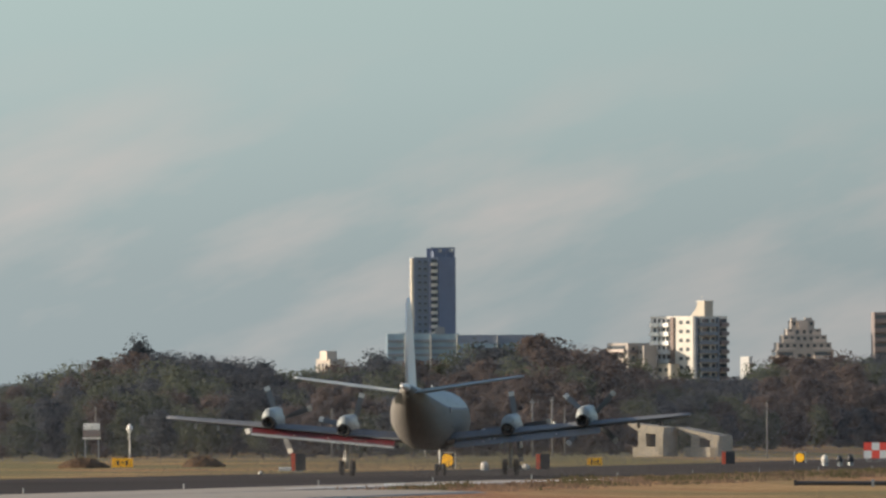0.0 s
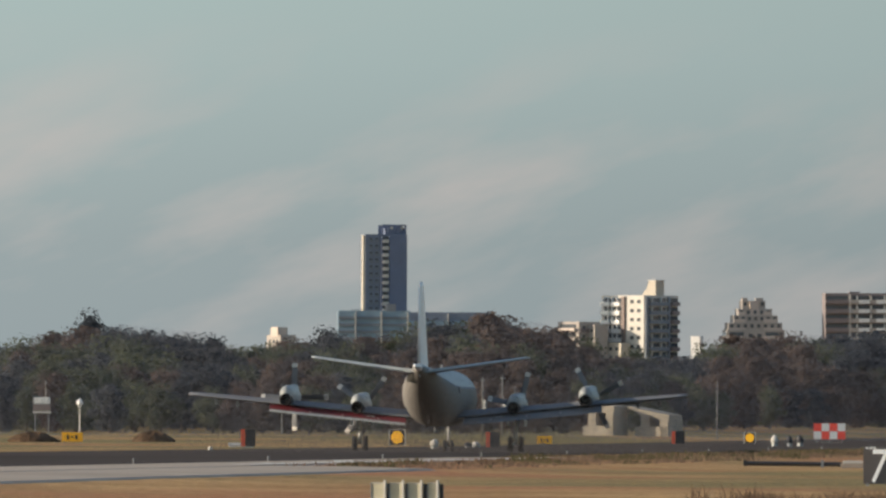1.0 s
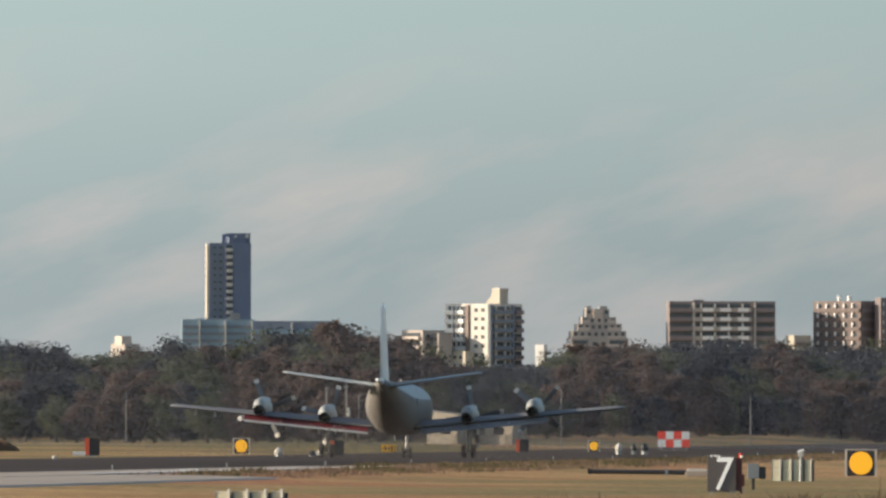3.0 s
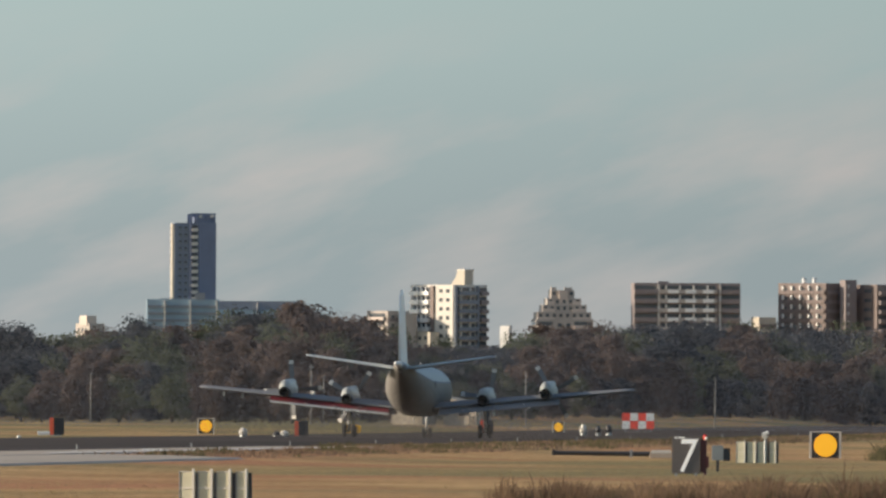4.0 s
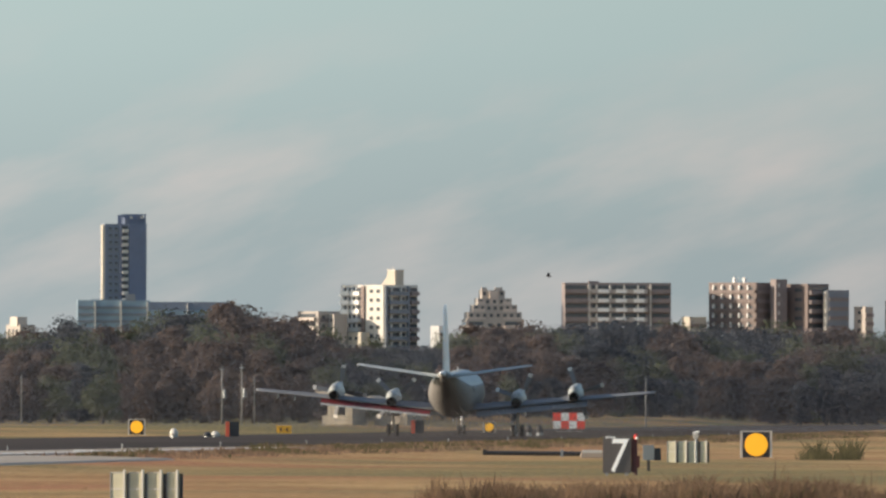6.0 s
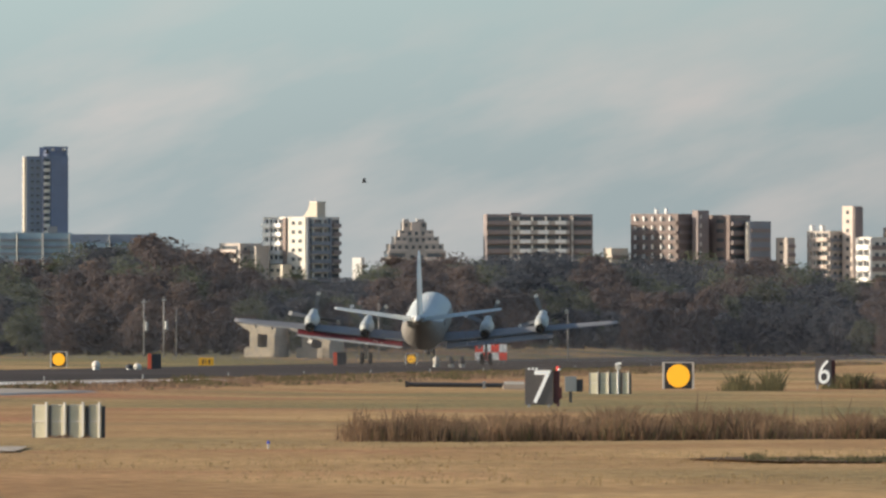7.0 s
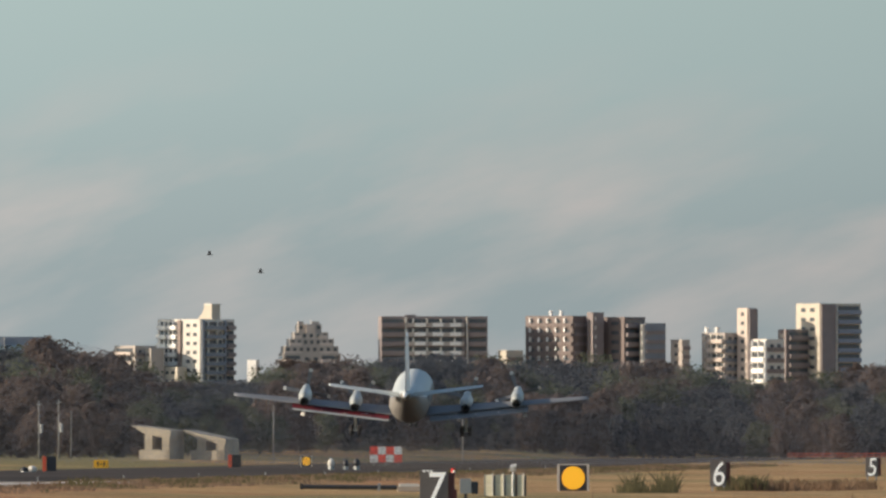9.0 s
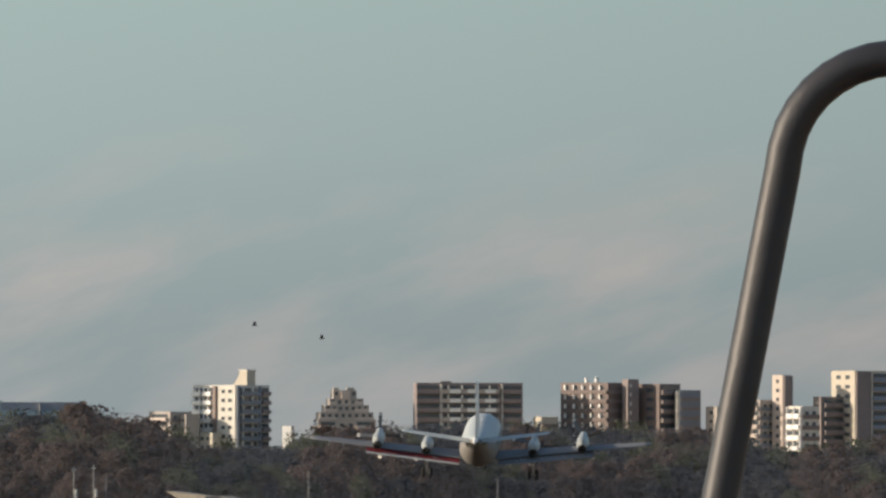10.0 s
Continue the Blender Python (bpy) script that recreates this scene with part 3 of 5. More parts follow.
def cabinet_row(u, d, n, w, gap, h, deep, group):
    for i in range(n):
        p = spot(u, d) + Vector(((i - (n - 1) / 2) * (w + gap), -0.03 * i, 0))
        narrow = 0.72 if i == n - 1 else 1.0
        c = thing("equipment_cabinet", Matrix.Translation(p) @ pose(0, 0, 0, 0, 0, -12), "pale olive metal cabinet on short grass", "cabinet", group)
        part("body", boxes(((0, 0, h / 2), (w * narrow, deep, h)), bevel=0.012), GREYBOX, c)
        # black strip fills the gap to the next cabinet with its dark shade
        part("gap_shade", boxes(((w * narrow / 2 + gap * 0.6, 0.02, h * 0.48), (gap * 0.8, 0.06, h * 0.96))), BLACK, c)
        part("upright", boxes(((w * narrow / 2 - 0.022, -deep / 2 - 0.015, h / 2 + 0.025), (0.048, 0.05, h + 0.06))), PALE, c)
        part("cross_rail", boxes(((0, -deep / 2 - 0.012, h * 0.52), (w * narrow, 0.024, 0.035))), PALE, c)
        part("hinge_post", boxes(((-w * narrow / 2 - 0.012, -deep / 2 + 0.01, h / 2), (0.02, 0.05, h))), STEEL, c)
        part("top_trim", boxes(((0, -deep / 2 - 0.008, h - 0.012), (w * narrow, 0.02, 0.02))), PALE, c)


cabinet_row(-343.5, 440, 4, 0.31, 0.085, 0.76, 0.14, "near cabinets")
cabinet_row(615, 880, 4, 0.37, 0.09, 0.92, 0.16, "far cabinets")


# ---- distant buildings ----
M = 4700.0 / F
BASE = 1.0


def block(name, label, u_corner, v_roof, yaw, deep, wide, floors, fh, wall, left=(), front=(), group="", near=0.0):
    """A block of flats; its near corner at bearing u. left and front: facade elements
    (kind, from, to) in fractions of the face: 'balcony', 'window', 'band' rows or a 'pier' strip."""
    roof = 2.0 + (228 - v_roof) * M
    h = roof - BASE
    b = thing(name, Matrix.Translation((u_corner * M * (1 - near / 4700), 4700 - near, BASE)) @ pose(0, 0, 0, 0, 0, yaw), label, "building", group)
    part("wall", boxes(((wide / 2, deep / 2, h / 2), (wide, deep, h))), wall, b)
    par = boxes(((wide / 2, 0.1, h + 0.2), (wide, 0.2, 0.4)), ((wide / 2, deep - 0.1, h + 0.2), (wide, 0.2, 0.4)),
                ((0.1, deep / 2, h + 0.2), (0.2, deep - 0.4, 0.4)), ((wide - 0.1, deep / 2, h + 0.2), (0.2, deep - 0.4, 0.4)))
    part("parapet", par, wall, b)
    cache = {}

    def put(nm, size, c, mat, parent):
        key = (nm, tuple(round(s, 3) for s in size), mat.name)
        if key not in cache:
            ob = part(nm, boxes(((0, 0, 0), size)), mat, parent)
            cache[key] = ob.data
        else:
            ob = new(nm, cache[key])
            ob.parent = parent
        ob.location = c
        return ob

    for face, run, items in (("left", deep, left), ("front", wide, front)):
        def at(t, out, z):
            return (-out, run * (1 - t), z) if face == "left" else (run * t, -out, z)

        def dims(w, d, hh):
            return (d, w, hh) if face == "left" else (w, d, hh)
        for kind, a, c, mat, *rest in items:
            w, mid = (c - a) * run, (a + c) / 2
            if kind == "pier":
                put("pier", dims(w, 0.5, h + 0.3), at(mid, 0.25, h / 2), mat, b)
                continue
            for k in range(floors):
                z = h - (k + 0.5) * fh
                if z < 2:
                    break
                if kind == "balcony":
                    put("balcony", dims(w, 0.8, fh * 0.45), at(mid, 0.4, z - fh * 0.25), mat, b)
                    put("window", dims(w * 0.94, 0.06, fh * 0.42), at(mid, 0.02, z + fh * 0.2), GLASS, b)
                elif kind == "window":
                    n = rest[0] if rest else 1
                    for i in range(n):
                        t = a + (c - a) * (i + 0.5) / n
                        put("window", dims(w / n * 0.5, 0.08, fh * 0.40), at(t, 0.02, z), mat, b)
                elif kind == "parapet":
                    n = rest[0] if rest else 1
                    for i in range(n):
                        put("parapet_panel", dims(w / n * 0.62, 0.06, fh * 0.42), at(a + (c - a) * (i + 0.5) / n, 0.86, z - fh * 0.22), mat, b)
                elif kind == "divider":
                    n = rest[0] if rest else 1
                    for i in range(n):
                        put("divider", dims(w / n * 0.13, 0.5, fh * 0.5), at(a + (c - a) * (i + 0.3) / n, 0.30, z + fh * 0.18), mat, b)
                elif kind == "band":
                    put("floor_band", dims(w, 0.3, fh * 0.4), at(mid, 0.15, z - fh * 0.3), mat, b)
    return b, h


def on_roof(b, h, c, size, mat, name="roof_house"):
    return part(name, boxes(((c[0], c[1], h + size[2] / 2), size)), mat, b)


# white flats with a lit balcony side, the front coloured slate for its shade
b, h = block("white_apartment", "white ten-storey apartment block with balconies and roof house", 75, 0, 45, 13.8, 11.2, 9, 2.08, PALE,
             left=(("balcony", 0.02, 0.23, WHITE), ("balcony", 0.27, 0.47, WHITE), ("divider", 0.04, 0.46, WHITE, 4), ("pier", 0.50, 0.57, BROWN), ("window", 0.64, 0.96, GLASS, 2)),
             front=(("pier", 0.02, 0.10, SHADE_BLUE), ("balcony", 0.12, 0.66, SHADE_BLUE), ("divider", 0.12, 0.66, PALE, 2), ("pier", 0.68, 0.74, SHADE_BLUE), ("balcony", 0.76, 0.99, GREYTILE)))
part("roof_house", loft([[(4.4, 0.6, h + z), (7.2, 0.6, h + z), (7.2, y1, h + z), (4.4, y1, h + z)] for z, y1 in ((0, 5.2), (0.8, 4.8), (2.2, 3.4), (3.7, 2.9))]), CREAM, b)
part("roof_parapet", boxes(((5.8, 1.75, h + 3.85), (3.1, 2.6, 0.3))), PALE, b)
part("antenna_mast", rods(((5.2, 2.2, h + 3.6), (5.2, 2.2, h + 4.8), 0.05)), PALE, b)
block("annex_block", "low cream annex in front of the tall flats", 35, 84, 45, 4.8, 3.0, 4, 2.0, CREAM, left=(("window", 0.1, 0.9, GLASS, 2),))
block("low_white_flats", "low greyish flats half hidden by trees", -40, 47, 40, 7.5, 6.5, 5, 2.0, TAUPE, left=(("balcony", 0.1, 0.9, PINK),), front=(("band", 0.05, 0.95, GREYTILE), ("window", 0.1, 0.9, GLASS, 3)))
block("low_pale_flats", "low pale flats half hidden by trees", -12, 52, 40, 4.5, 4.0, 5, 2.0, TAUPE, left=(("window", 0.1, 0.9, GLASS, 3),))
# tower; the cream left pier colours in its sunlit edge
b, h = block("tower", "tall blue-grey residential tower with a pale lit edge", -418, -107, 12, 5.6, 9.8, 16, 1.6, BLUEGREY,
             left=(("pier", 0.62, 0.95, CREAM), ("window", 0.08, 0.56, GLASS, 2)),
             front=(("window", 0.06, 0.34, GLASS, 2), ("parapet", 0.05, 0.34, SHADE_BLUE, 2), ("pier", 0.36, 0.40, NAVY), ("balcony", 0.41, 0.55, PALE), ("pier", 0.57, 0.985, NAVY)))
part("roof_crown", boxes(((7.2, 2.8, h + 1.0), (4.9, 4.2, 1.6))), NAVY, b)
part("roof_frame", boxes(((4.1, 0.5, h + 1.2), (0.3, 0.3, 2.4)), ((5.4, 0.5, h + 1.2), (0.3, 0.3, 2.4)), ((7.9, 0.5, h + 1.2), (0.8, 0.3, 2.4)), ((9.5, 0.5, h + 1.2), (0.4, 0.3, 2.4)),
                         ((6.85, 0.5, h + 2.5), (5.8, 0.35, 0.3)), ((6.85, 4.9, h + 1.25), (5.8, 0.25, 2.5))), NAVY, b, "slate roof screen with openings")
for x in (6.3, 8.8):
    part("roof_window", boxes(((x, 0.62, h + 1.9), (0.7, 0.08, 0.6))), PALE, b)
b, h = block("glass_podium", "wide low glass-clad building at the tower's foot", -466, 29, 3, 5.0, 16.6, 5, 1.6, TEAL, near=14,
             front=(("pier", 0.235, 0.25, PALE), ("pier", 0.59, 0.61, PALE), ("pier", 0.96, 0.975, PALE), ("band", 0.01, 0.23, SHADE_BLUE), ("band", 0.255, 0.585, SHADE_BLUE), ("band", 0.615, 0.955, SHADE_BLUE)))
part("roof_rail", boxes(((8.0, 0.3, h + 0.55), (10.0, 0.12, 0.12)), ((12.2, 0.6, h + 1.1), (2.2, 1.4, 1.6))), SHADE_BLUE, b)
block("low_grey_hall", "low grey hall behind the trees", -345, 31, 3, 5.0, 19.0, 4, 2.6, BLUEGREY, front=(("band", 0, 1, TEAL), ("pier", 0.5, 0.51, PALE)))
b, h = block("stepped_house", "small pale building with a stair tower", -568, 72, 30, 6.5, 4.0, 4, 2.2, TAUPE, left=(("window", 0.1, 0.9, GLASS, 3),), front=(("band", 0.05, 0.95, BROWN),))
on_roof(b, h, (1.0, 2.5, 0), (2.6, 3.4, 2.2), PINK)
# slim white slab and stepped pink block
block("narrow_white_building", "narrow white building catching the sun", 174, 72, 68, 2.2, 2.2, 5, 2.0, WHITE, front=(("band", 0.1, 0.9, GREYTILE),))
b, h = block("terraced_apartment", "pinkish apartment block with stepped terraces", 222, 60, 6, 9.6, 13.4, 6, 2.0, TAUPE,
             left=(("balcony", 0.05, 0.95, TAUPE),), front=(("balcony", 0.03, 0.30, PINK), ("window", 0.34, 0.64, GLASS, 2), ("balcony", 0.66, 0.97, PINK)))
for k, (x0, x1, z0, z1) in enumerate(((0.4, 12.9, 0.0, 2.0), (1.7, 11.9, 2.0, 3.7), (2.8, 10.7, 3.7, 5.2), (3.8, 9.2, 5.2, 7.1))):
    y0 = 0.4 + 0.7 * k
    part("terrace", boxes((((x0 + x1) / 2, (y0 + 8.6) / 2, h + (z0 + z1) / 2), (x1 - x0, 8.6 - y0, z1 - z0))), TAUPE, b)
    for a, c in ((x0, 4.5), (8.6, x1)):
        if c - a > 0.8:
            part("terrace_parapet", boxes((((a + c) / 2, y0 - 0.25, h + z0 + 0.45), (c - a, 0.12, 0.8))), PINK, b)
    n = max(2, round((x1 - x0) / 1.5))
    for i in range(n):
        part("window", boxes(((x0 + (x1 - x0) * (i + 0.5) / n, y0, h + z1 - 0.75), (0.7, 0.1, 0.8))), GLASS, b)
part("stair_core", boxes(((6.6, 2.2, h + 3.3), (2.0, 0.8, 7.4))), PINK, b)
for x, w in ((4.6, 1.2), (8.0, 1.7)):
    part("roof_house", boxes(((x, 5.0, h + 7.4), (w, 2.0, 0.7))), TAUPE, b)
# brown slabs
b, h = block("brown_slab", "long grey-brown apartment slab with pale balconies", 396, -5, 4, 9.2, 24.6, 9, 2.16, GREYTILE,
             left=(),
             front=(("balcony", 0.0, 0.22, GREYTILE), ("pier", 0.22, 0.24, PALE), ("balcony", 0.24, 0.78, TAUPE), ("parapet", 0.28, 0.78, WHITE, 3), ("divider", 0.26, 0.78, PALE, 4), ("pier", 0.80, 0.815, PALE), ("balcony", 0.82, 0.99, GREYTILE)))
on_roof(b, h, (7.0, 4.0, 0), (2.4, 2.0, 0.8), GREYTILE)
b, h = block("brown_apartment", "brown tiled apartment block with white balcony dividers", 735, -6, 50, 14.1, 8.4, 9, 2.16, DARKBROWN,
             left=(("band", 0.02, 0.98, DARKBROWN), ("window", 0.04, 0.97, GLASS, 5), ("divider", 0.06, 0.97, WHITE, 5)),
             front=(("band", 0.05, 0.95, GREYTILE),))
for x in (3.0, 6.0):
    part("water_tank", rods(((2.0, x + 2, h), (2.0, x + 2, h + 1.6), 0.5)), WHITE, b)
block("stair_tower", "dark stair tower between two brown blocks", 770, -12, 40, 2.0, 3.4, 9, 2.1, GREYTILE, front=(("window", 0.1, 0.4, PALE, 1),))
block("brown_wing", "brown wing of an apartment block with dark balconies", 826, -4, 45, 6.6, 7.0, 9, 2.16, DARKBROWN, left=(("window", 0.2, 0.9, GLASS, 1),), front=(("balcony", 0.05, 0.95, GREYTILE),))
block("dark_block", "dark grey block with a pale edge", 862, 7, 25, 2.6, 5.4, 9, 2.16, SHADE_BLUE, left=(("pier", 0.4, 0.9, PALE),), front=(("band", 0.05, 0.95, GREYTILE),))
block("low_yellow_house", "low yellow and brick house above the trees", 617, 55, 45, 2.6, 5.6, 4, 2.0, CREAM, front=(("band", 0, 1, BROWN),))
# right-hand cluster
block("small_ochre_building", "small ochre building with a dark side", 928, 36, 45, 3.6, 2.6, 5, 2.0, TAUPE, left=(("window", 0.2, 0.8, GLASS, 1),), front=(("band", 0, 1, GREYTILE),))
# slate-blue bands darken the front as its shaded side
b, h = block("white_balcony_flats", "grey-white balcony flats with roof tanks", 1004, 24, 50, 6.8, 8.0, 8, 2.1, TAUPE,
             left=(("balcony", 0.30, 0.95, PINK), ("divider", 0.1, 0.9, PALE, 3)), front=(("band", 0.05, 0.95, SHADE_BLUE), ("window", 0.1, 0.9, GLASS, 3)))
for x in (1.0, 4.0):
    part("water_tank", rods(((1.0, x + 2, h), (1.0, x + 2, h + 1.7), 0.6)), WHITE, b)
# grey front pier colours in the tower's shaded side
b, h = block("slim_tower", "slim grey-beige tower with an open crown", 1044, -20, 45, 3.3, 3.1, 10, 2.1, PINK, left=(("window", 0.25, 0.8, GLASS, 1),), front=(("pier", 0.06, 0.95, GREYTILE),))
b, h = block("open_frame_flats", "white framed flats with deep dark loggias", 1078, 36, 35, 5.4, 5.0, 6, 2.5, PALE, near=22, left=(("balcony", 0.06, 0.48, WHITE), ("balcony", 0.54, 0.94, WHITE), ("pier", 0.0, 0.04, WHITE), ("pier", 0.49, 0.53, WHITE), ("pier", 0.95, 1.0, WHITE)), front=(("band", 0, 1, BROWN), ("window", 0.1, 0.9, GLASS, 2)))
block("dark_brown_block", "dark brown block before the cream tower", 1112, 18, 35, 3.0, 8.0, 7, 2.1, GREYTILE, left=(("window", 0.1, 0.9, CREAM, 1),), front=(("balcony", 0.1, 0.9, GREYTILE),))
block("cream_tower", "cream and grey high-rise flats", 1172, -28, 35, 9.1, 11.8, 10, 2.2, CREAM,
      left=(("window", 0.12, 0.88, GLASS, 2),), front=(("pier", 0.02, 0.36, GREYTILE), ("balcony", 0.42, 0.98, BLUEGREY), ("pier", 0.38, 0.41, PALE)))


# ---- woods ----
def leaf_cloud(bm, rng, centre, radius, count, size, squash=0.8):
    for _ in range(count):
        v = Vector((rng.gauss(0, 1), rng.gauss(0, 1), rng.gauss(0, 1))).normalized()
        k = rng.random() ** 0.35
        c = Vector(centre) + Vector((v.x * radius * k, v.y * radius * k, v.z * radius * squash * k))
        s = size * rng.uniform(0.6, 1.4)
        n = (v + Vector((rng.gauss(0, .4), rng.gauss(0, .4), rng.gauss(0, .4)))).normalized()
        t = n.orthogonal().normalized()
        q = n.cross(t)
        a = rng.random() * 6.28
        t, q = t * math.cos(a) + q * math.sin(a), q * math.cos(a) - t * math.sin(a)
        bm.faces.new([bm.verts.new(c + t * s), bm.verts.new(c + q * s * 0.9 - t * s * 0.5), bm.verts.new(c - q * s * 0.9 - t * s * 0.5)])


def crown_mesh(seed, kind):
    """Leaves in clumps at the ends of limbs, for a tree 10 m high."""
    rng = random.Random(seed)
    bm = bmesh.new()
    limbs = []
    n = 20
    for i in range(n):
        up = rng.uniform(0.30, 0.95) if kind == 'pine' else rng.uniform(0.10, 0.95)
        reach = (1 - abs(up - 0.5) * 1.5) * (4.0 if kind != "pine" else 2.8) * rng.uniform(0.3, 1.0)
        if up > 0.85:
            reach *= 0.4
        a = i * 2.4 + rng.uniform(-.4, .4)
        c = (reach * math.cos(a), reach * math.sin(a), up * 9.2)
        limbs.append(c)
        radius = rng.uniform(1.0, 2.2)
        leaf_cloud(bm, rng, c, radius, 185, 0.18)
    leaf_cloud(bm, rng, (rng.uniform(-.6, .6), rng.uniform(-.6, .6), 4.7), 2.4, 800, 0.32, 1.7)
    return bm, limbs


TOP_U = (-1250, -1148, -1000, -850, -720, -640, -600, -520, -480, -410, -375, -350, -315, -260, -190, -100, -50, 30, 150, 250, 420, 520, 600, 700, 870, 970, 1070, 1200, 1300, 1400)
TOP_V = (100, 111, 150, 174, 160, 131, 135, 148, 158, 150, 128, 158, 172, 176, 188, 178, 145, 121, 118, 150, 162, 168, 155, 150, 155, 136, 112, 132, 150, 150)     # height of the tree tops along the bearings


def build_trees():
    kinds = []
    for seed, (kind, mat) in enumerate((("oak", LEAF_GREEN), ("oak", LEAF_DARK), ("oak", LEAF_BROWN), ("pine", LEAF_DARK), ("oak", LEAF_GREEN), ("oak", LEAF_BROWN))):
        label = {"evergreen_leaves": "dark green broadleaved tree at the wood's edge", "autumn_leaves": "brownish autumn tree in the wood",
                 "dark_pine_leaves": "dark evergreen tree in the wood"}[mat.name]
        bm, limbs = crown_mesh(seed + 3, kind)
        t = thing("tree", Matrix(), label, "tree", "trees of the wood")
        part("crown", bm, mat, t, smooth_shade=True)
        tr = bmesh.new()
        rod(tr, (0, 0, -0.5), (0.1, 0, 4.5), 0.28, 0.16, 8)
        rod(tr, (0.1, 0, 4.5), (0, 0.1, 8.6), 0.16, 0.04, 8)
        for c in limbs[::2]:
            rod(tr, (0.05, 0, max(1.5, c[2] - 2.2)), c, 0.10, 0.03, 5)
        part("trunk", tr, BARK, t)
        kinds.append(t)
    rng = random.Random(11)
    first = set()
    for row, (back, low) in enumerate(((0, 0.42), (40, 0.60), (85, 0.74), (140, 0.86), (200, 0.95), (270, 1.0))):
        u = -1330.0
        while u < 1460:
            y = wood_edge(u) + back + rng.uniform(-18, 18)
            x = u * y / F
            top = np.interp(u, TOP_U, TOP_V) * low * rng.uniform(0.94, 1.03) * 1.12 + 6
            gz = ground_z(x, y)
            height = 2 + top * y / F - gz
            k = height / 10.3
            patch = noise.noise((u * 0.0075, row * 0.35, 2.2)) + rng.uniform(-0.08, 0.08)
            if u < -560 and row > 1:
                patch -= 0.2
            if -340 < u < -60:
                patch += 0.25
            if patch > 0.14:
                i = rng.choice((2, 5))
            elif patch < -0.08:
                i = rng.choice((1, 3, 1))
            else:
                i = rng.choice((0, 4))
            m = Matrix.Translation((x, y, gz)) @ pose(0, 0, 0, 0, 0, rng.uniform(0, 360)) @ Matrix.Diagonal((k * rng.uniform(0.95, 1.5), k * rng.uniform(0.95, 1.4), k, 1))
            if i in first:
                ob = copy_thing(kinds[i], Matrix())
                ob.matrix_basis = m
            else:
                kinds[i].matrix_basis = m
                first.add(i)
            u += rng.uniform(2.1, 3.7) * (0.75 + 0.4 * k) * F / y

    d = wood_edge(-905) + 300
    lone = copy_thing(kinds[3], Matrix())
    k = (2 + 206 * d / F - ground_z(-905 * d / F, d)) / 10.0
    lone.matrix_basis = Matrix.Translation(spot(-905, d)) @ Matrix.Diagonal((k * 0.75, k * 0.75, k, 1))


build_trees()


# ---- small things about the airfield ----
def simple(name, u, d, label, category, group=""):
    return thing(name, Matrix.Translation(spot(u, d)), label, category, group)


def yellow_box(u, d, w, h):
    t = simple("marker_box", u, d, "yellow box-shaped guidance sign on short legs", "sign", "yellow guidance signs")
    part("body", boxes(((0, 0, 0.12 + h / 2), (w, 0.35, h)), bevel=0.03), YELLOW, t)
    for x in (-0.22, 0.0, 0.2):
        part("letter_bar", boxes(((x * w, -0.18, 0.12 + h / 2), (w * 0.10, 0.02, h * (0.5 if x else 0.14)))), BLACK, t)
    for x in (-w * 0.4, w * 0.4):
        part("leg", boxes(((x, 0, 0.06), (0.06, 0.2, 0.14))), STEEL, t)


yellow_box(-936, 1650, 1.7, 0.75)
yellow_box(-100, 1700, 1.25, 0.65)


def back_board(u, d, w, h):
    t = simple("backed_sign", u, d, "distance sign seen edge-on, orange and black", "sign", "far distance signs")
    part("panel", boxes(((w * 0.22, 0, 0.1 + h / 2), (w * 0.75, 0.2, h)), bevel=0.02), BLACK, t)
    part("side_cover", boxes(((-w * 0.32, -0.1, 0.1 + h / 2), (w * 0.3, 0.25, h)), bevel=0.02), ORANGE, t)
    part("foot", boxes(((0, 0, 0.05), (w * 0.8, 0.3, 0.1))), STEEL, t)


back_board(-626, 1500, 1.0, 1.25)
back_board(-193, 1500, 0.95, 1.10)
back_board(135, 1750, 1.05, 1.1)
disc_sign(263, 1760, 0.38, 0.85, 0.85, 0.2, "small far yellow disc sign beyond the runway")


def approach_light(u, d, r, h, dark=False):
    t = simple("light_housing", u, d, "dark squat light housing in the grass" if dark else "white domed light housing in the grass", "lamp", "runway light housings")
    part("base", rods(((0, 0, 0), (0, 0, h * 0.4), r * 0.9), seg=14), STEEL, t)
    part("dome", loft([[(rr * math.cos(j * math.tau / 16), rr * math.sin(j * math.tau / 16), z) for j in range(16)]
                       for z, rr in ((h * 0.4, r), (h * 0.65, r), (h * 0.85, r * 0.75), (h, r * 0.25))]), BLACK if dark else PALE, t, smooth_shade=True)


for u, d, r, h, dark in ((-295, 1430, 0.3, 0.75, False), (-236, 1450, 0.28, 0.5, True), (-222, 1450, 0.32, 0.55, False),
                         (307, 1600, 0.28, 1.0, False), (333, 1600, 0.25, 0.95, True), (352, 1600, 0.28, 1.0, True), (-692, 1300, 0.14, 0.3, False)):
    approach_light(u, d, r, h, dark)


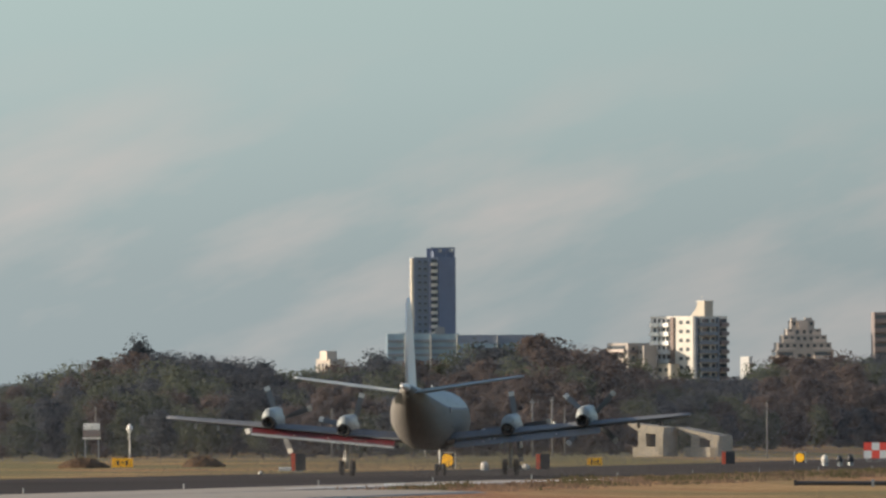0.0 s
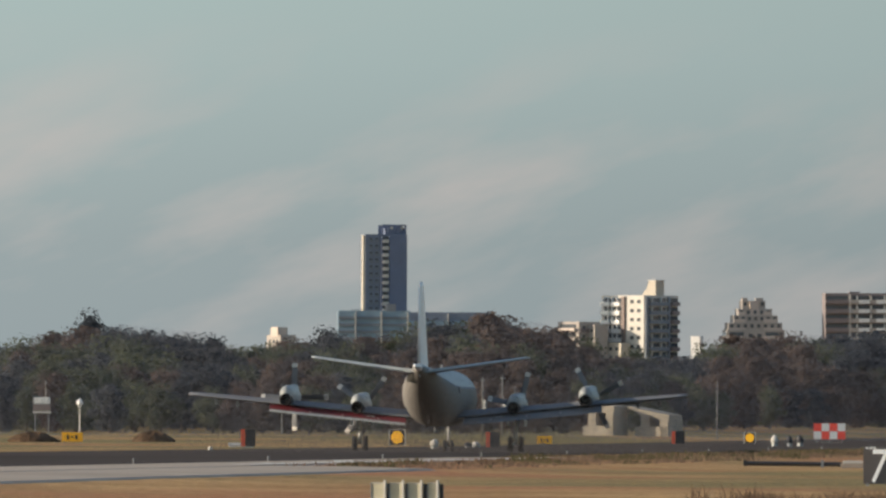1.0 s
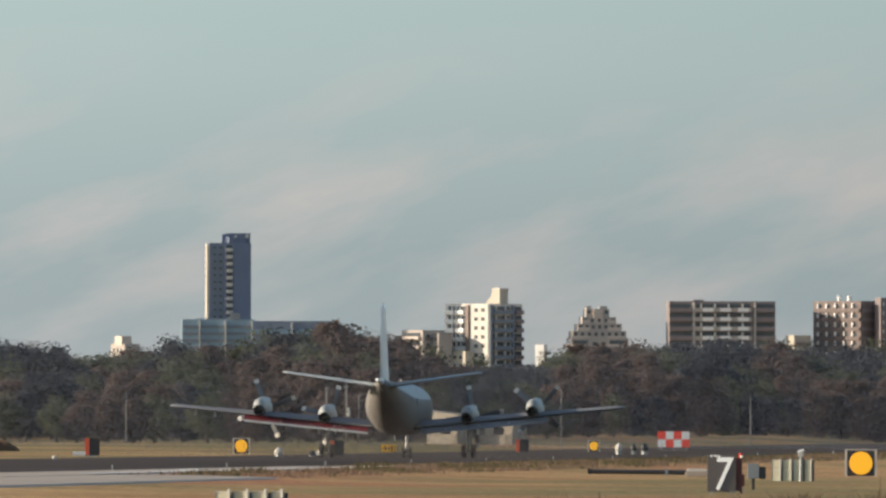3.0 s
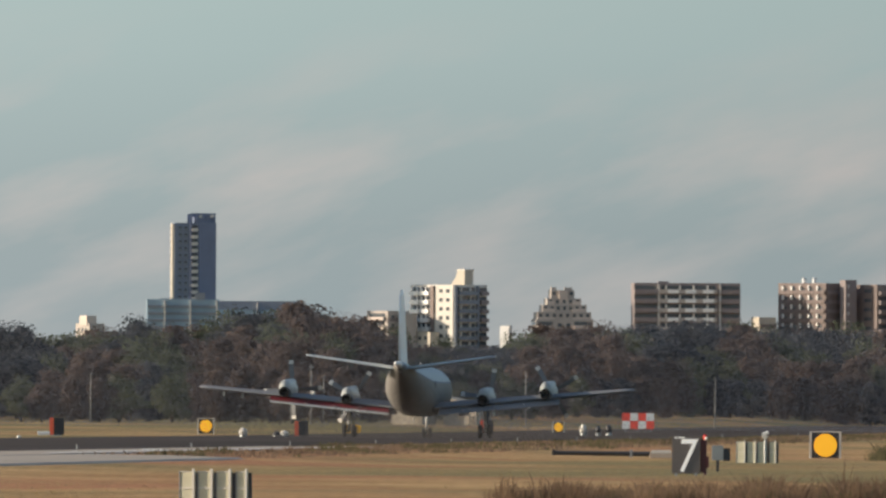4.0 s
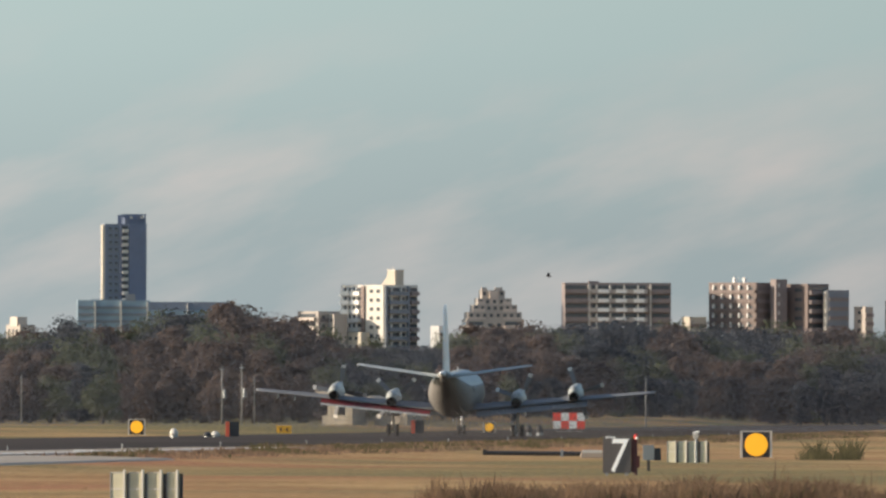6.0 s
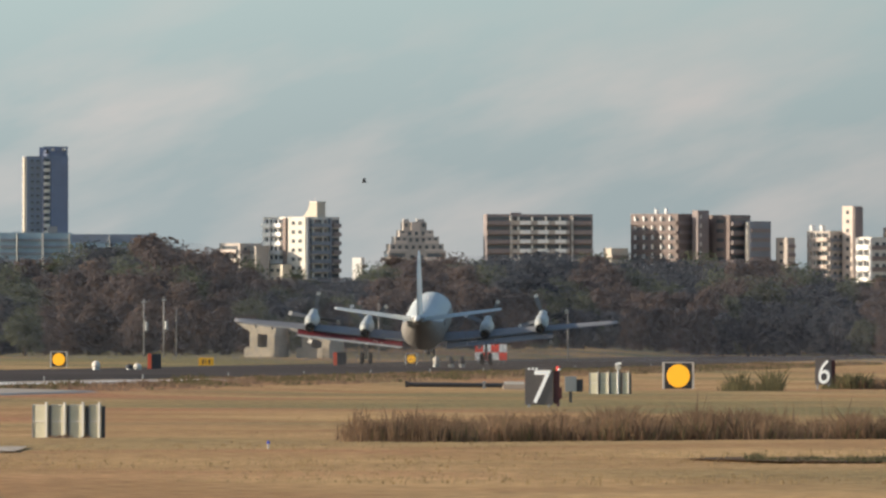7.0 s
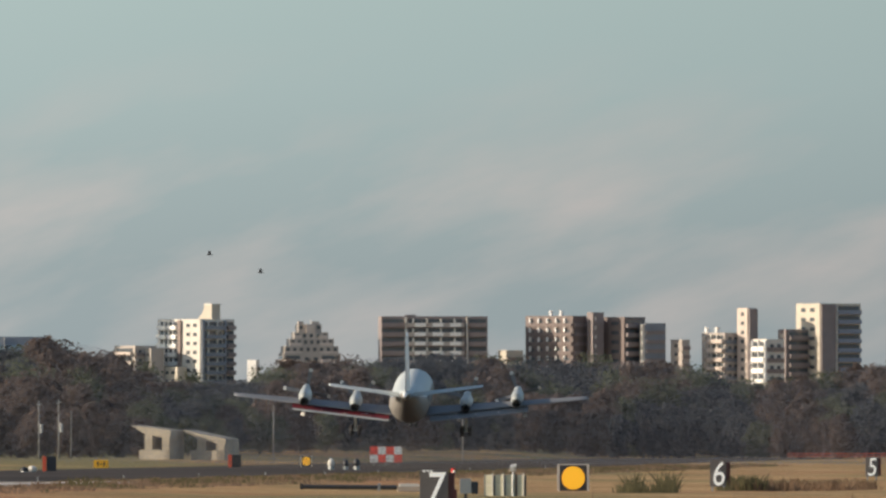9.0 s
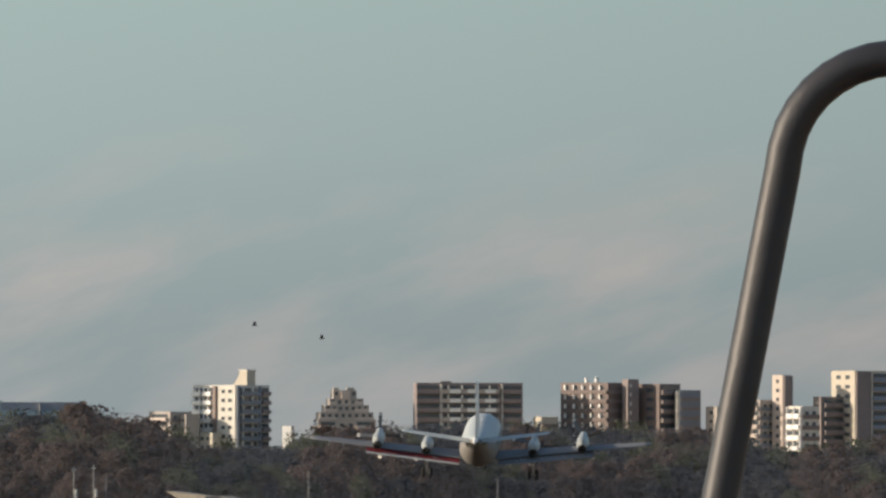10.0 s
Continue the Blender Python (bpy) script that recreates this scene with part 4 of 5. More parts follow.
def checker_board(u, d, w, h, z0):
    t = simple("checkered_board", u, d, "red and white checkered warning board on a pale plinth", "sign")
    nx, nz = 4, 2
    part("backing", boxes(((0, 0.06, z0 + h / 2), (w, 0.10, h))), ORANGE, t)
    red = surface("bright_red_panel", (0.85, 0.10, 0.07), 0.5)
    for i in range(nx):
        for k in range(nz):
            part("panel", boxes(((-w / 2 + (i + 0.5) * w / nx, -0.02, z0 + (k + 0.5) * h / nz), (w / nx - 0.02, 0.05, h / nz - 0.02))), red if (i + k) % 2 else WHITE, t)
    for x in (-w * 0.4, 0, w * 0.4):
        part("post", boxes(((x, 0.15, z0 / 2 + h / 4), (0.12, 0.08, z0 + h / 2))), STEEL, t)
    part("plinth", boxes(((0, -0.1, 0.06), (w * 0.75, 0.6, 0.22))), PALE, t)


checker_board(404, 1850, 2.9, 1.45, 0.42)


def barrier_pipe():
    t = simple("barrier_pipe", 357, 986, "low black pipe barrier on short posts beside the grass", "barrier")
    part("pipe", rods(((-2.75, 0, 0.20), (2.6, 0, 0.16), 0.11), seg=12), BLACK, t)
    for x in (-2.8, 0.95, 2.3):
        part("post", boxes(((x, 0, 0.18), (0.16, 0.22, 0.36)), bevel=0.02), BLACK if x < 0 else STEEL, t)
    s = simple("concrete_slab", 445, 975, "pale concrete slab lying by the pipe", "slab")
    part("slab", boxes(((0, 0, 0.30), (0.95, 1.2, 0.14)), bevel=0.02), PALE, s)
    part("lower_slab", boxes(((0.1, 0, 0.12), (1.3, 1.6, 0.24)), bevel=0.02), CONCRETE, s)


barrier_pipe()


def light_post():
    t = simple("obstruction_light", 523, 692, "dark red obstruction light post with grey control boxes", "lamp")
    part("post", rods(((0, 0.3, 0), (0, 0.3, 1.2), 0.05)), surface("maroon_paint", (0.09, 0.025, 0.03), 0.6), t)
    part("lamp", rods(((0, 0.3, 1.2), (0, 0.3, 1.38), 0.07)), surface("red_lens", (0.5, 0.03, 0.03), 0.2), t, "red lamp")
    part("bulb", rods(((0.03, 0.22, 1.22), (0.03, 0.22, 1.30), 0.045)), WHITE, t)
    part("lower_box", boxes(((0.03, 0.3, 0.45), (0.2, 0.2, 0.4)), bevel=0.02), surface("maroon_box", (0.10, 0.03, 0.03), 0.6), t)
    g = simple("control_box", 545, 740, "grey electrical control box with dark vent", "box")
    part("body", boxes(((0, 0, 0.68), (0.42, 0.35, 0.55)), bevel=0.02), STEEL, g)
    part("vent", boxes(((0.33, 0, 0.62), (0.24, 0.3, 0.45)), bevel=0.02), BLACK, g)
    part("leg", boxes(((0, 0, 0.2), (0.1, 0.1, 0.42))), BLACK, g)
    a = simple("weather_sensor", 629, 872, "small pale sensor on a stub above the cabinets", "sensor")
    part("stub", rods(((0, 0, 0), (0, 0, 1.05), 0.05)), STEEL, a)
    part("head", boxes(((0, 0, 1.15), (0.26, 0.2, 0.22)), bevel=0.05), PALE, a)
    part("cup", rods(((-0.12, 0, 1.26), (0.14, 0, 1.34), 0.06)), WHITE, a)


light_post()


def ground_block(u, d, w, h, z, red):
    t = thing("marker_block", Matrix.Translation(spot(u, d) + Vector((0, 0, z))), "red and white edge marker block" if red else "white painted edge marker block", "marker", "edge markers")
    part("top", boxes(((0, 0, h * 0.75), (w, 0.4, h * 0.5)), bevel=0.01), WHITE, t)
    part("base", boxes(((0, 0, h * 0.25), (w * 0.96, 0.38, h * 0.5)), bevel=0.01), ORANGE if red else PALE, t)


ground_block(-455, 905, 0.9, 0.13, 0.0, False)
ground_block(-543, 383, 0.55, 0.16, 0.0, True)
ground_block(-648, 1290, 0.8, 0.25, 0.3, False)
t = simple("taxiway_light", 10, 402, "small blue taxiway edge light", "lamp")
part("stem", rods(((0, 0, 0), (0, 0, 0.09), 0.02)), STEEL, t)
part("lens", rods(((0, 0, 0.09), (0, 0, 0.15), 0.03)), surface("blue_lens", (0.05, 0.08, 0.45), 0.2), t)
for s in range(700, 1900, 75):
    p = along(s, 69.8)
    t = thing("edge_light", Matrix.Translation((p.x, p.y, runway_z(p.y))), "low white runway edge light", "lamp", "runway edge lights")
    part("stem", rods(((0, 0, 0), (0, 0, 0.2), 0.03), seg=8), STEEL, t)
    part("lens", rods(((0, 0, 0.2), (0, 0, 0.27), 0.035), seg=10), STEEL, t)
# painted edge line on the concrete
bm = bmesh.new()
ps = [along(s, l, 0.40) for s, l in ((820, 62.6), (1030, 62.6), (1030, 63.4), (820, 63.4))]
bm.faces.new([bm.verts.new(p) for p in ps])
tagged(link("trim_edge_line", bm, WHITE), "white painted edge line on the concrete", "marking", kind="structure")


def utility_pole(u, d, h, arms=True):
    t = simple("utility_pole", u, d, "grey concrete utility pole before the wood", "pole", "utility poles")
    p = bmesh.new()
    rod(p, (0, 0, 0), (0, 0, h), 0.10 if arms else 0.08, 0.07 if arms else 0.05, 10)
    part("pole", p, POLE, t, smooth_shade=True)
    if arms:
        part("crossarm", boxes(((0, 0, h - 0.35), (0.55, 0.1, 0.12))), STEEL, t)
        part("transformer", rods(((0.25, 0, h * 0.45), (0.25, 0, h * 0.6), 0.16)), STEEL, t)


for u, h, arms in ((-210, 6.0, True), (-175, 6.2, True), (-153, 5.0, False), (-565, 5.2, False), (205, 6.0, False), (540, 5.4, False)):
    utility_pole(u, 2095, h, arms)


def field_lamp(u, d, h):
    t = simple("field_lamp", u, d, "white lamp head on a pale post by the wood", "lamp")
    part("post", rods(((0, 0, 0), (0, 0, h), 0.09)), PALE, t)
    part("head", loft([[(r * math.cos(j * math.tau / 10), r * math.sin(j * math.tau / 10), h + z) for j in range(10)] for z, r in ((-0.2, 0.1), (0.2, 0.34), (0.5, 0.30), (0.75, 0.08))]), WHITE, t)


field_lamp(-923, 2095, 2.9)


def signal_hut(u, d):
    t = simple("signal_hut", u, d, "small white and red hut on legs before the trees", "hut")
    for x in (-0.7, 0.7):
        for y in (-0.5, 0.5):
            part("leg", boxes(((x, y, 1.2), (0.1, 0.1, 2.4))), STEEL, t)
    part("cabin", boxes(((0, 0, 2.7), (1.8, 1.4, 0.7)), bevel=0.03), BROWN, t)
    part("lower_panel", boxes(((0, -0.02, 2.2), (1.9, 1.45, 0.22))), PALE, t)
    part("roof", boxes(((0, 0, 3.4), (1.7, 1.5, 0.7)), bevel=0.08), WHITE, t)
    part("mast", rods(((0.4, 0, 3.7), (0.4, 0, 5.6), 0.05)), POLE, t)


signal_hut(-990, 2105)


def service_road(name, x0, x1, y0, y1, seed, material, label):
    """Worn track with a ragged edge, just above the grass."""
    rng = random.Random(seed)
    n = 30
    bm = bmesh.new()
    rows = []
    for i in range(n + 1):
        x = x0 + (x1 - x0) * i / n
        taper = min(1, i / 4, (n - i) / 4) if seed else 1
        mid, half = (y0 + y1) / 2, (y1 - y0) / 2 * max(0.05, taper)
        rows.append([bm.verts.new((x, y, ground_z(x, y) + ripple(x, y) + 0.03)) for y in
                     (mid - half * rng.uniform(0.8, 1.1), mid, mid + half * rng.uniform(0.8, 1.1))])
    for p, q in zip(rows, rows[1:]):
        for k in range(2):
            bm.faces.new((p[k], p[k + 1], q[k + 1], q[k]))
    tagged(link(name, bm, material), label, "road", kind="structure")


service_road("road_west", -18, -4.7, 385, 408, 0, CONCRETE, "grey paved service road end in the grass")
service_road("road_east", 7.4, 16, 352, 378, 3, TUFT, "bare earth patch in the grass")


def concrete_shelter(u, d, w, h, slope):
    t = thing("concrete_shelter", Matrix.Translation(spot(u, d)) @ pose(0, 0, 0, 0, 0, -24), "pale concrete shelter with a raked wall and dark opening", "shelter", "concrete shelters")
    prof = [(-w / 2, h), (w / 2, h - slope), (w / 2, h - slope - 0.8), (w * 0.05, h - 1.1), (-w * 0.12, h - 1.0)]
    part("raked_wall", loft([[(x, y, z) for x, z in prof] for y in (-0.3, 3.0)]), SHELTER, t)
    part("pier", boxes(((w * 0.40, 1.2, (h - slope) / 2 - 0.3), (w * 0.18, 3.4, h - slope - 0.6))), SHELTER, t)
    part("pier", boxes(((-w * 0.05, 1.2, (h - 1.0) / 2), (w * 0.2, 3.2, h - 1.0))), SHELTER, t)
    part("back_wall", boxes(((w * 0.15, 3.1, (h - 1.2) / 2), (w * 0.7, 0.2, h - 1.2))), SHELTER, t)
    part("low_wall", boxes(((w * 0.1, -0.4, 0.5), (w * 0.75, 0.2, 1.0))), SHELTER, t)


concrete_shelter(-10, 2085, 4.4, 3.5, 0.5)
concrete_shelter(84, 2085, 4.8, 3.1, 0.9)


def low_fence():
    t = simple("low_fence", 1230, 2880, "low reddish fence before the wood", "fence")
    for x in np.arange(-9, 9.1, 1.2):
        part("post", boxes(((float(x), 0, 0.45), (0.12, 0.12, 0.9))), BROWN, t)
    for z in (0.35, 0.7):
        part("rail", boxes(((0, -0.08, z), (18.4, 0.05, 0.1))), ORANGE, t)


low_fence()


def earth_mound(u, d, w, h, seed):
    rng = random.Random(seed)
    rings = []
    for k in range(7):
        f = k / 6
        r = math.cos(f * math.pi / 2) * 0.98 + 0.02
        rings.append([(w / 2 * r * math.cos(j * math.tau / 22) * rng.uniform(0.86, 1.12), w * 0.8 * r * math.sin(j * math.tau / 22), h * math.sin(f * math.pi / 2) * rng.uniform(0.85, 1.1) - 0.1) for j in range(22)])
    t = simple("earth_mound", u, d, "mound of dry earth and weeds", "mound", "earth mounds")
    part("soil", loft(rings), REED, t)


earth_mound(-793, 1700, 3.6, 1.0, 1)
earth_mound(-1005, 1700, 4.2, 0.9, 2)


def bird(name_seed, span):
    t = thing("bird", Matrix(), "small dark bird in flight", "bird", "birds")
    part("body", loft([ring_y(y, 0, r, r * 0.8, n=10) for y, r in ((0.12, 0.008), (0.09, 0.03), (0.02, 0.045), (-0.06, 0.035), (-0.15, 0.01))]), BLACK, t, smooth_shade=True)
    for sx in (-1, 1):
        part("wing", loft([[(sx * x, 0.06, z), (sx * x, -0.05 * w, z), (sx * x, -0.05 * w, z - 0.008), (sx * x, 0.06, z - 0.012)]
                           for x, z, w in ((0.04, 0.03, 1.2), (span * 0.25, 0.16, 1.3), (span * 0.5, 0.10, 0.4))]), BLACK, t)
    return t


birds = [bird(1, 0.22), bird(2, 0.18)]


# ---- grass, reeds and weeds ----
def blades(name, material, label, count, place, height, width, lean, seed, per=3):
    """Upright tapering blades in tufts, one mesh."""
    rng = np.random.default_rng(seed)
    verts, faces = [], []
    for _ in range(count):
        x, y, k = place(rng)
        z = ground_z(x, y)
        for _ in range(per):
            a = rng.uniform(0, math.tau)
            w, h = width * rng.uniform(0.6, 1.4) * k, height * rng.uniform(0.55, 1.25) * k
            bx, by = x + rng.normal(0, width * 2.5), y + rng.normal(0, 0.3)
            dx, dy = math.cos(a) * w / 2, math.sin(a) * w / 2
            lx, ly = rng.normal(0, lean) * h, rng.normal(0, lean) * h
            n = len(verts)
            verts += [(bx - dx, by - dy, z - 0.06), (bx + dx, by + dy, z - 0.06), (bx + dx * 0.7 + lx * 0.5, by + dy * 0.7 + ly * 0.5, z + h * 0.62),
                      (bx - dx * 0.7 + lx * 0.5, by - dy * 0.7 + ly * 0.5, z + h * 0.62), (bx + lx, by + ly, z + h)]
            faces += [(n, n + 1, n + 2, n + 3), (n + 3, n + 2, n + 4)]
    me = bpy.data.meshes.new(name)
    me.from_pydata(verts, [], faces)
    me.materials.append(material)
    return tagged(new(name, me), label, "grass", kind="stuff")


def in_field(v0, v1, u0=-1250, u1=1420, keep=None):
    def place(rng):
        while True:
            d = 72000 / rng.uniform(v0, v1)
            x = rng.uniform(u0, u1) * d / F
            left = -x * math.cos(RWY) + d * math.sin(RWY)
            if left < 54 and (keep is None or noise.noise((x * 0.15, d * 0.03, 3.3)) > keep):
                return x, d, 1.0
    return place


def lip(rng):
    s = rng.uniform(820, 2000)
    p = along(s, rng.uniform(55, 61.5 if s < 1045 else 68.5))
    return p.x, p.y, 0.55 + 0.9 * max(0, noise.noise((p.x * 0.3, p.y * 0.05, 8.0)) + 0.3)


def lip_weeds(rng):
    while True:
        x, y, k = lip(rng)
        if noise.noise((x * 0.25, y * 0.03, 5.0)) > 0.12:
            return x, y, k


def reed_bed(rng):
    u = rng.uniform(165, 1420)
    d = rng.uniform(434, 446)
    edge = min(1, (u - 150) / 60)
    return u * d / F, d, edge * (0.76 + 0.35 * noise.noise((u * 0.03, 0.5, 1.0)) + 0.5 * noise.noise((u * 0.22, d * 0.3, 1.0)))


def weeds(u0, u1, d0, d1):
    def place(rng):
        u, d = rng.uniform(u0, u1), rng.uniform(d0, d1)
        k = noise.noise((u * 0.035, d * 0.1, 6.0)) + 0.55
        return u * d / F, d, max(0.2, k)
    return place


blades("short_grass", MOWN, "short dry mown grass", 14000, in_field(66, 240), 0.035, 0.014, 0.3, 1)
blades("verge_grass", TUFT, "rough reddish grass along the runway verge", 5200, lip, 0.17, 0.07, 0.4, 3)
blades("verge_weeds", TUFT_GREEN, "dark green weeds along the runway verge", 2600, lip_weeds, 0.22, 0.08, 0.4, 13)
blades("cabinet_tufts", TUFT, "dry tufts at the foot of the cabinets", 260, weeds(-376, -308, 438.3, 439.5), 0.19, 0.022, 0.4, 21)
blades("reed_bed", REED, "tall dry brown reeds", 14000, reed_bed, 0.56, 0.034, 0.42, 4, per=2)
blades("green_reeds", TUFT_GREEN, "greenish reeds among the dry ones", 4200, reed_bed, 0.46, 0.03, 0.25, 14, per=2)
blades("reed_weeds", REED, "tall dark weeds standing above the reeds", 260, weeds(145, 320, 432, 440), 0.80, 0.045, 0.2, 5)
blades("reed_stalks", REED, "scattered tall reed stalks", 260, weeds(700, 1300, 436, 446), 0.95, 0.03, 0.15, 6, per=1)
blades("green_scrub", TUFT_GREEN, "green-brown scrub beside the distance sign", 800, weeds(1012, 1060, 985, 1010), 0.85, 0.12, 0.35, 7)
blades("mixed_scrub", REED, "brown scrub by the distance sign", 900, weeds(1030, 1125, 985, 1010), 0.6, 0.10, 0.35, 17)
blades("patch_weeds", TUFT_GREEN, "low dark weeds round the bare patch", 700, weeds(860, 1420, 354, 366), 0.12, 0.03, 0.4, 19)
blades("dry_scrub", TUFT_GREEN, "thin dark weeds in the grass", 420, weeds(815, 915, 935, 955), 0.75, 0.06, 0.45, 8)
blades("brown_scrub", REED, "low brown scrub", 900, weeds(1125, 1260, 1010, 1060), 0.5, 0.12, 0.35, 9)


# ---- dust in the wash of the propellers, and haze ----
def motes(name, places, size, seed, material, label, category):
    """Loose specks that hang in the air, one mesh."""
    rng = np.random.default_rng(seed)
    n = len(places)
    a, b = rng.normal(0, 1, (n, 3)), rng.normal(0, 1, (n, 3))
    a *= size / np.linalg.norm(a, axis=1, keepdims=True)
    b *= size / np.linalg.norm(b, axis=1, keepdims=True)
    verts = np.stack((places + a, places + b, places - a - b), axis=1).reshape(-1, 3)
    faces = np.arange(3 * n).reshape(-1, 3)
    me = bpy.data.meshes.new(name)
    me.from_pydata(verts.tolist(), [], faces.tolist())
    me.materials.append(material)
    return tagged(new(name, me), label, category, kind="stuff")


def propwash():
    rng = np.random.default_rng(31)
    n = 52000
    y = -14 - 85 * rng.random(n) ** 1.3
    x = rng.normal(0, 8.5, n) + 3.0
    z = 0.1 + np.abs(rng.normal(0, 1, n)) * (0.75 - 0.012 * y)
    return motes("propwash_dust", np.stack((x, y, z), axis=1), 0.026, 32, DUST, "thin brownish dust and exhaust smoke blown over the runway", "dust")


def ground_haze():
    """Pale specks put in for the air's haze, low over the far field, up to the wood and thinner higher up."""
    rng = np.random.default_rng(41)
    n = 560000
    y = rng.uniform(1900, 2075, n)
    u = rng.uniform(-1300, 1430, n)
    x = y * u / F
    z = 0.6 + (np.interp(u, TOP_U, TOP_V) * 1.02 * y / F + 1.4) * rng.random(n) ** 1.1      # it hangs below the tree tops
    return motes("ground_haze", np.stack((x, y, z), axis=1), 0.030, 42, HAZE, "thin bluish specks standing for haze before the wood", "haze")


DUST = leafy("brown_grey_dust", (0.13, 0.12, 0.115), (0.18, 0.165, 0.155), 0.0)
# haze specks, pale and bluish to lift the wood's dark tones
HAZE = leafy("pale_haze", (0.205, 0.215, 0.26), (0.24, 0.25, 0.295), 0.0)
dust = propwash()
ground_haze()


# ---- patrol truck passing close by ----
def build_truck():
    """Origin on the road below the whip aerial at the front; the truck faces -x."""
    navy = surface("navy_truck_paint", (0.05, 0.07, 0.12), 0.35, vary=0.12)
    green = bpy.data.materials.new("green_lens")
    green.use_nodes = True
    p = green.node_tree.nodes["Principled BSDF"]
    p.inputs["Base Color"].default_value = (0.06, 0.58, 0.22, 1)
    p.inputs["Roughness"].default_value = 0.08
    p.inputs["Transmission Weight"].default_value = 0.82
    p.inputs["IOR"].default_value = 1.06
    p.inputs["Emission Color"].default_value = (0.0, 0.5, 0.12, 1)      # faint glow added to brighten the lens
    p.inputs["Emission Strength"].default_value = 0.06
    t = thing("patrol_truck", pose(0, 18, 0), "dark utility truck with whip aerial, green beacon and pipe rack", "truck")
    part("body", boxes(((0.75, 0, 0.78), (1.7, 1.75, 0.62)), ((3.4, 0, 0.72), (3.6, 1.75, 0.5)), bevel=0.06), navy, t)
    cab = loft([[(x0, -0.85 + i, z), (x1, -0.85 + i, z), (x1, 0.85 - i, z), (x0, 0.85 - i, z)] for z, x0, x1, i in
                ((1.09, 0.35, 2.35, 0.0), (1.72, 0.75, 2.3, 0.12), (1.80, 0.95, 2.2, 0.2))])
    part("cab", cab, navy, t)
    for sy in (-1, 1):
        part("side_window", boxes(((1.5, sy * 0.82, 1.42), (1.2, 0.06, 0.42)), bevel=0.02), GLASS, t)
        part("bed_side", boxes(((3.75, sy * 0.84, 1.12), (2.7, 0.06, 0.36)), bevel=0.02), navy, t)
        part("headlight", boxes(((-0.11, sy * 0.62, 0.82), (0.04, 0.3, 0.16)), bevel=0.015), WHITE, t)
        for x in (0.75, 4.0):
            w = part("wheel", rods(((x, sy * 0.62, 0.36), (x, sy * 0.86, 0.36), 0.2), seg=20), STEEL, t)
            prof = [(-0.11, 0.2), (-0.12, 0.32), (-0.08, 0.36), (0.08, 0.36), (0.12, 0.32), (0.11, 0.2)]
            part("tyre", loft([[(x + r * math.cos(j * math.tau / 24), sy * 0.75 + a, 0.36 + r * math.sin(j * math.tau / 24)) for j in range(24)] for a, r in prof], False), RUBBER, w, smooth_shade=True)
    part("windscreen", boxes(((0.56, 0, 1.42), (0.05, 1.4, 0.5))), GLASS, t)
    part("bumper", boxes(((-0.14, 0, 0.5), (0.12, 1.7, 0.2)), bevel=0.04), BLACK, t)
    # whip aerial: rubber base coil and thin rod, leaning back
    a = part("aerial", rods(((-0.13, 0, 1.08), (-0.0025, 0, 2.126), 0.0042), ((0.006, 0, 2.1835), (0.075, 0, 2.62), 0.0022), seg=8), BLACK, t, "thin dark whip aerial")
    part("coil", rods(((-0.0025, 0, 2.126), (0.0035, 0, 2.1635), 0.0062), seg=10), BLACK, a)
    part("collar", rods(((0.0035, 0, 2.1635), (0.006, 0, 2.1835), 0.0046), seg=10), CREAM, a)
    # green beacon on the cab roof
    def bring(z, r, n=32, tilt=0.0):
        bx = 1.046 + 0.157 * (z - 2.0157)
        return [(bx + r * math.cos(j * math.tau / n), r * math.sin(j * math.tau / n), z + tilt * math.cos(j * math.tau / n)) for j in range(n)]
    part("beacon_base", loft([bring(1.79, 0.095), bring(1.94, 0.09), bring(1.972, 0.086)]), BLACK, t, smooth_shade=True)
    lens = part("beacon_lens", loft([bring(1.973, 0.083), bring(2.000, 0.083), bring(2.008, 0.080), bring(2.012, 0.0725), bring(2.08, 0.064), bring(2.140, 0.0565),
                                     bring(2.140, 0.0535), bring(2.08, 0.061), bring(2.012, 0.069), bring(1.974, 0.079)], False), green, t, "green translucent beacon lens", True)
    part("reflector_core", loft([bring(1.975, 0.062), bring(2.005, 0.05), bring(2.03, 0.030), bring(2.085, 0.026), bring(2.125, 0.012)]), STEEL, lens, "silvery reflector", True)
    # glints in the facets of the lens, added as small glowing beads
    for dx, z, size in ((-0.007, 2.122, 0.004), (-0.023, 2.105, 0.005), (0.018, 2.114, 0.005), (0.014, 2.073, 0.0065), (-0.035, 2.070, 0.004), (-0.015, 2.058, 0.006),
                        (0.028, 2.044, 0.005), (-0.020, 2.027, 0.007), (-0.052, 2.023, 0.004), (0.008, 2.029, 0.006), (0.030, 2.090, 0.003), (-0.030, 2.012, 0.004)):
        rr = 0.0735 - 0.13 * max(0, z - 2.012)
        ang = -math.acos(dx / rr)
        bmv = bmesh.new()
        bmesh.ops.create_icosphere(bmv, subdivisions=2, radius=size)
        q = 1.046 + 0.157 * (z - 2.0157)
        bmesh.ops.transform(bmv, matrix=Matrix.Translation((q + rr * math.cos(ang), rr * math.sin(ang), z)) @ pose(0, 0, 0, 0, 12, 0) @ Matrix.Diagonal((1.6, 0.5, 0.7, 1)), verts=bmv.verts)
        part("lens_glint", bmv, GLINT_GREEN, lens, "bright green glint on the lens, a glowing bead", True)
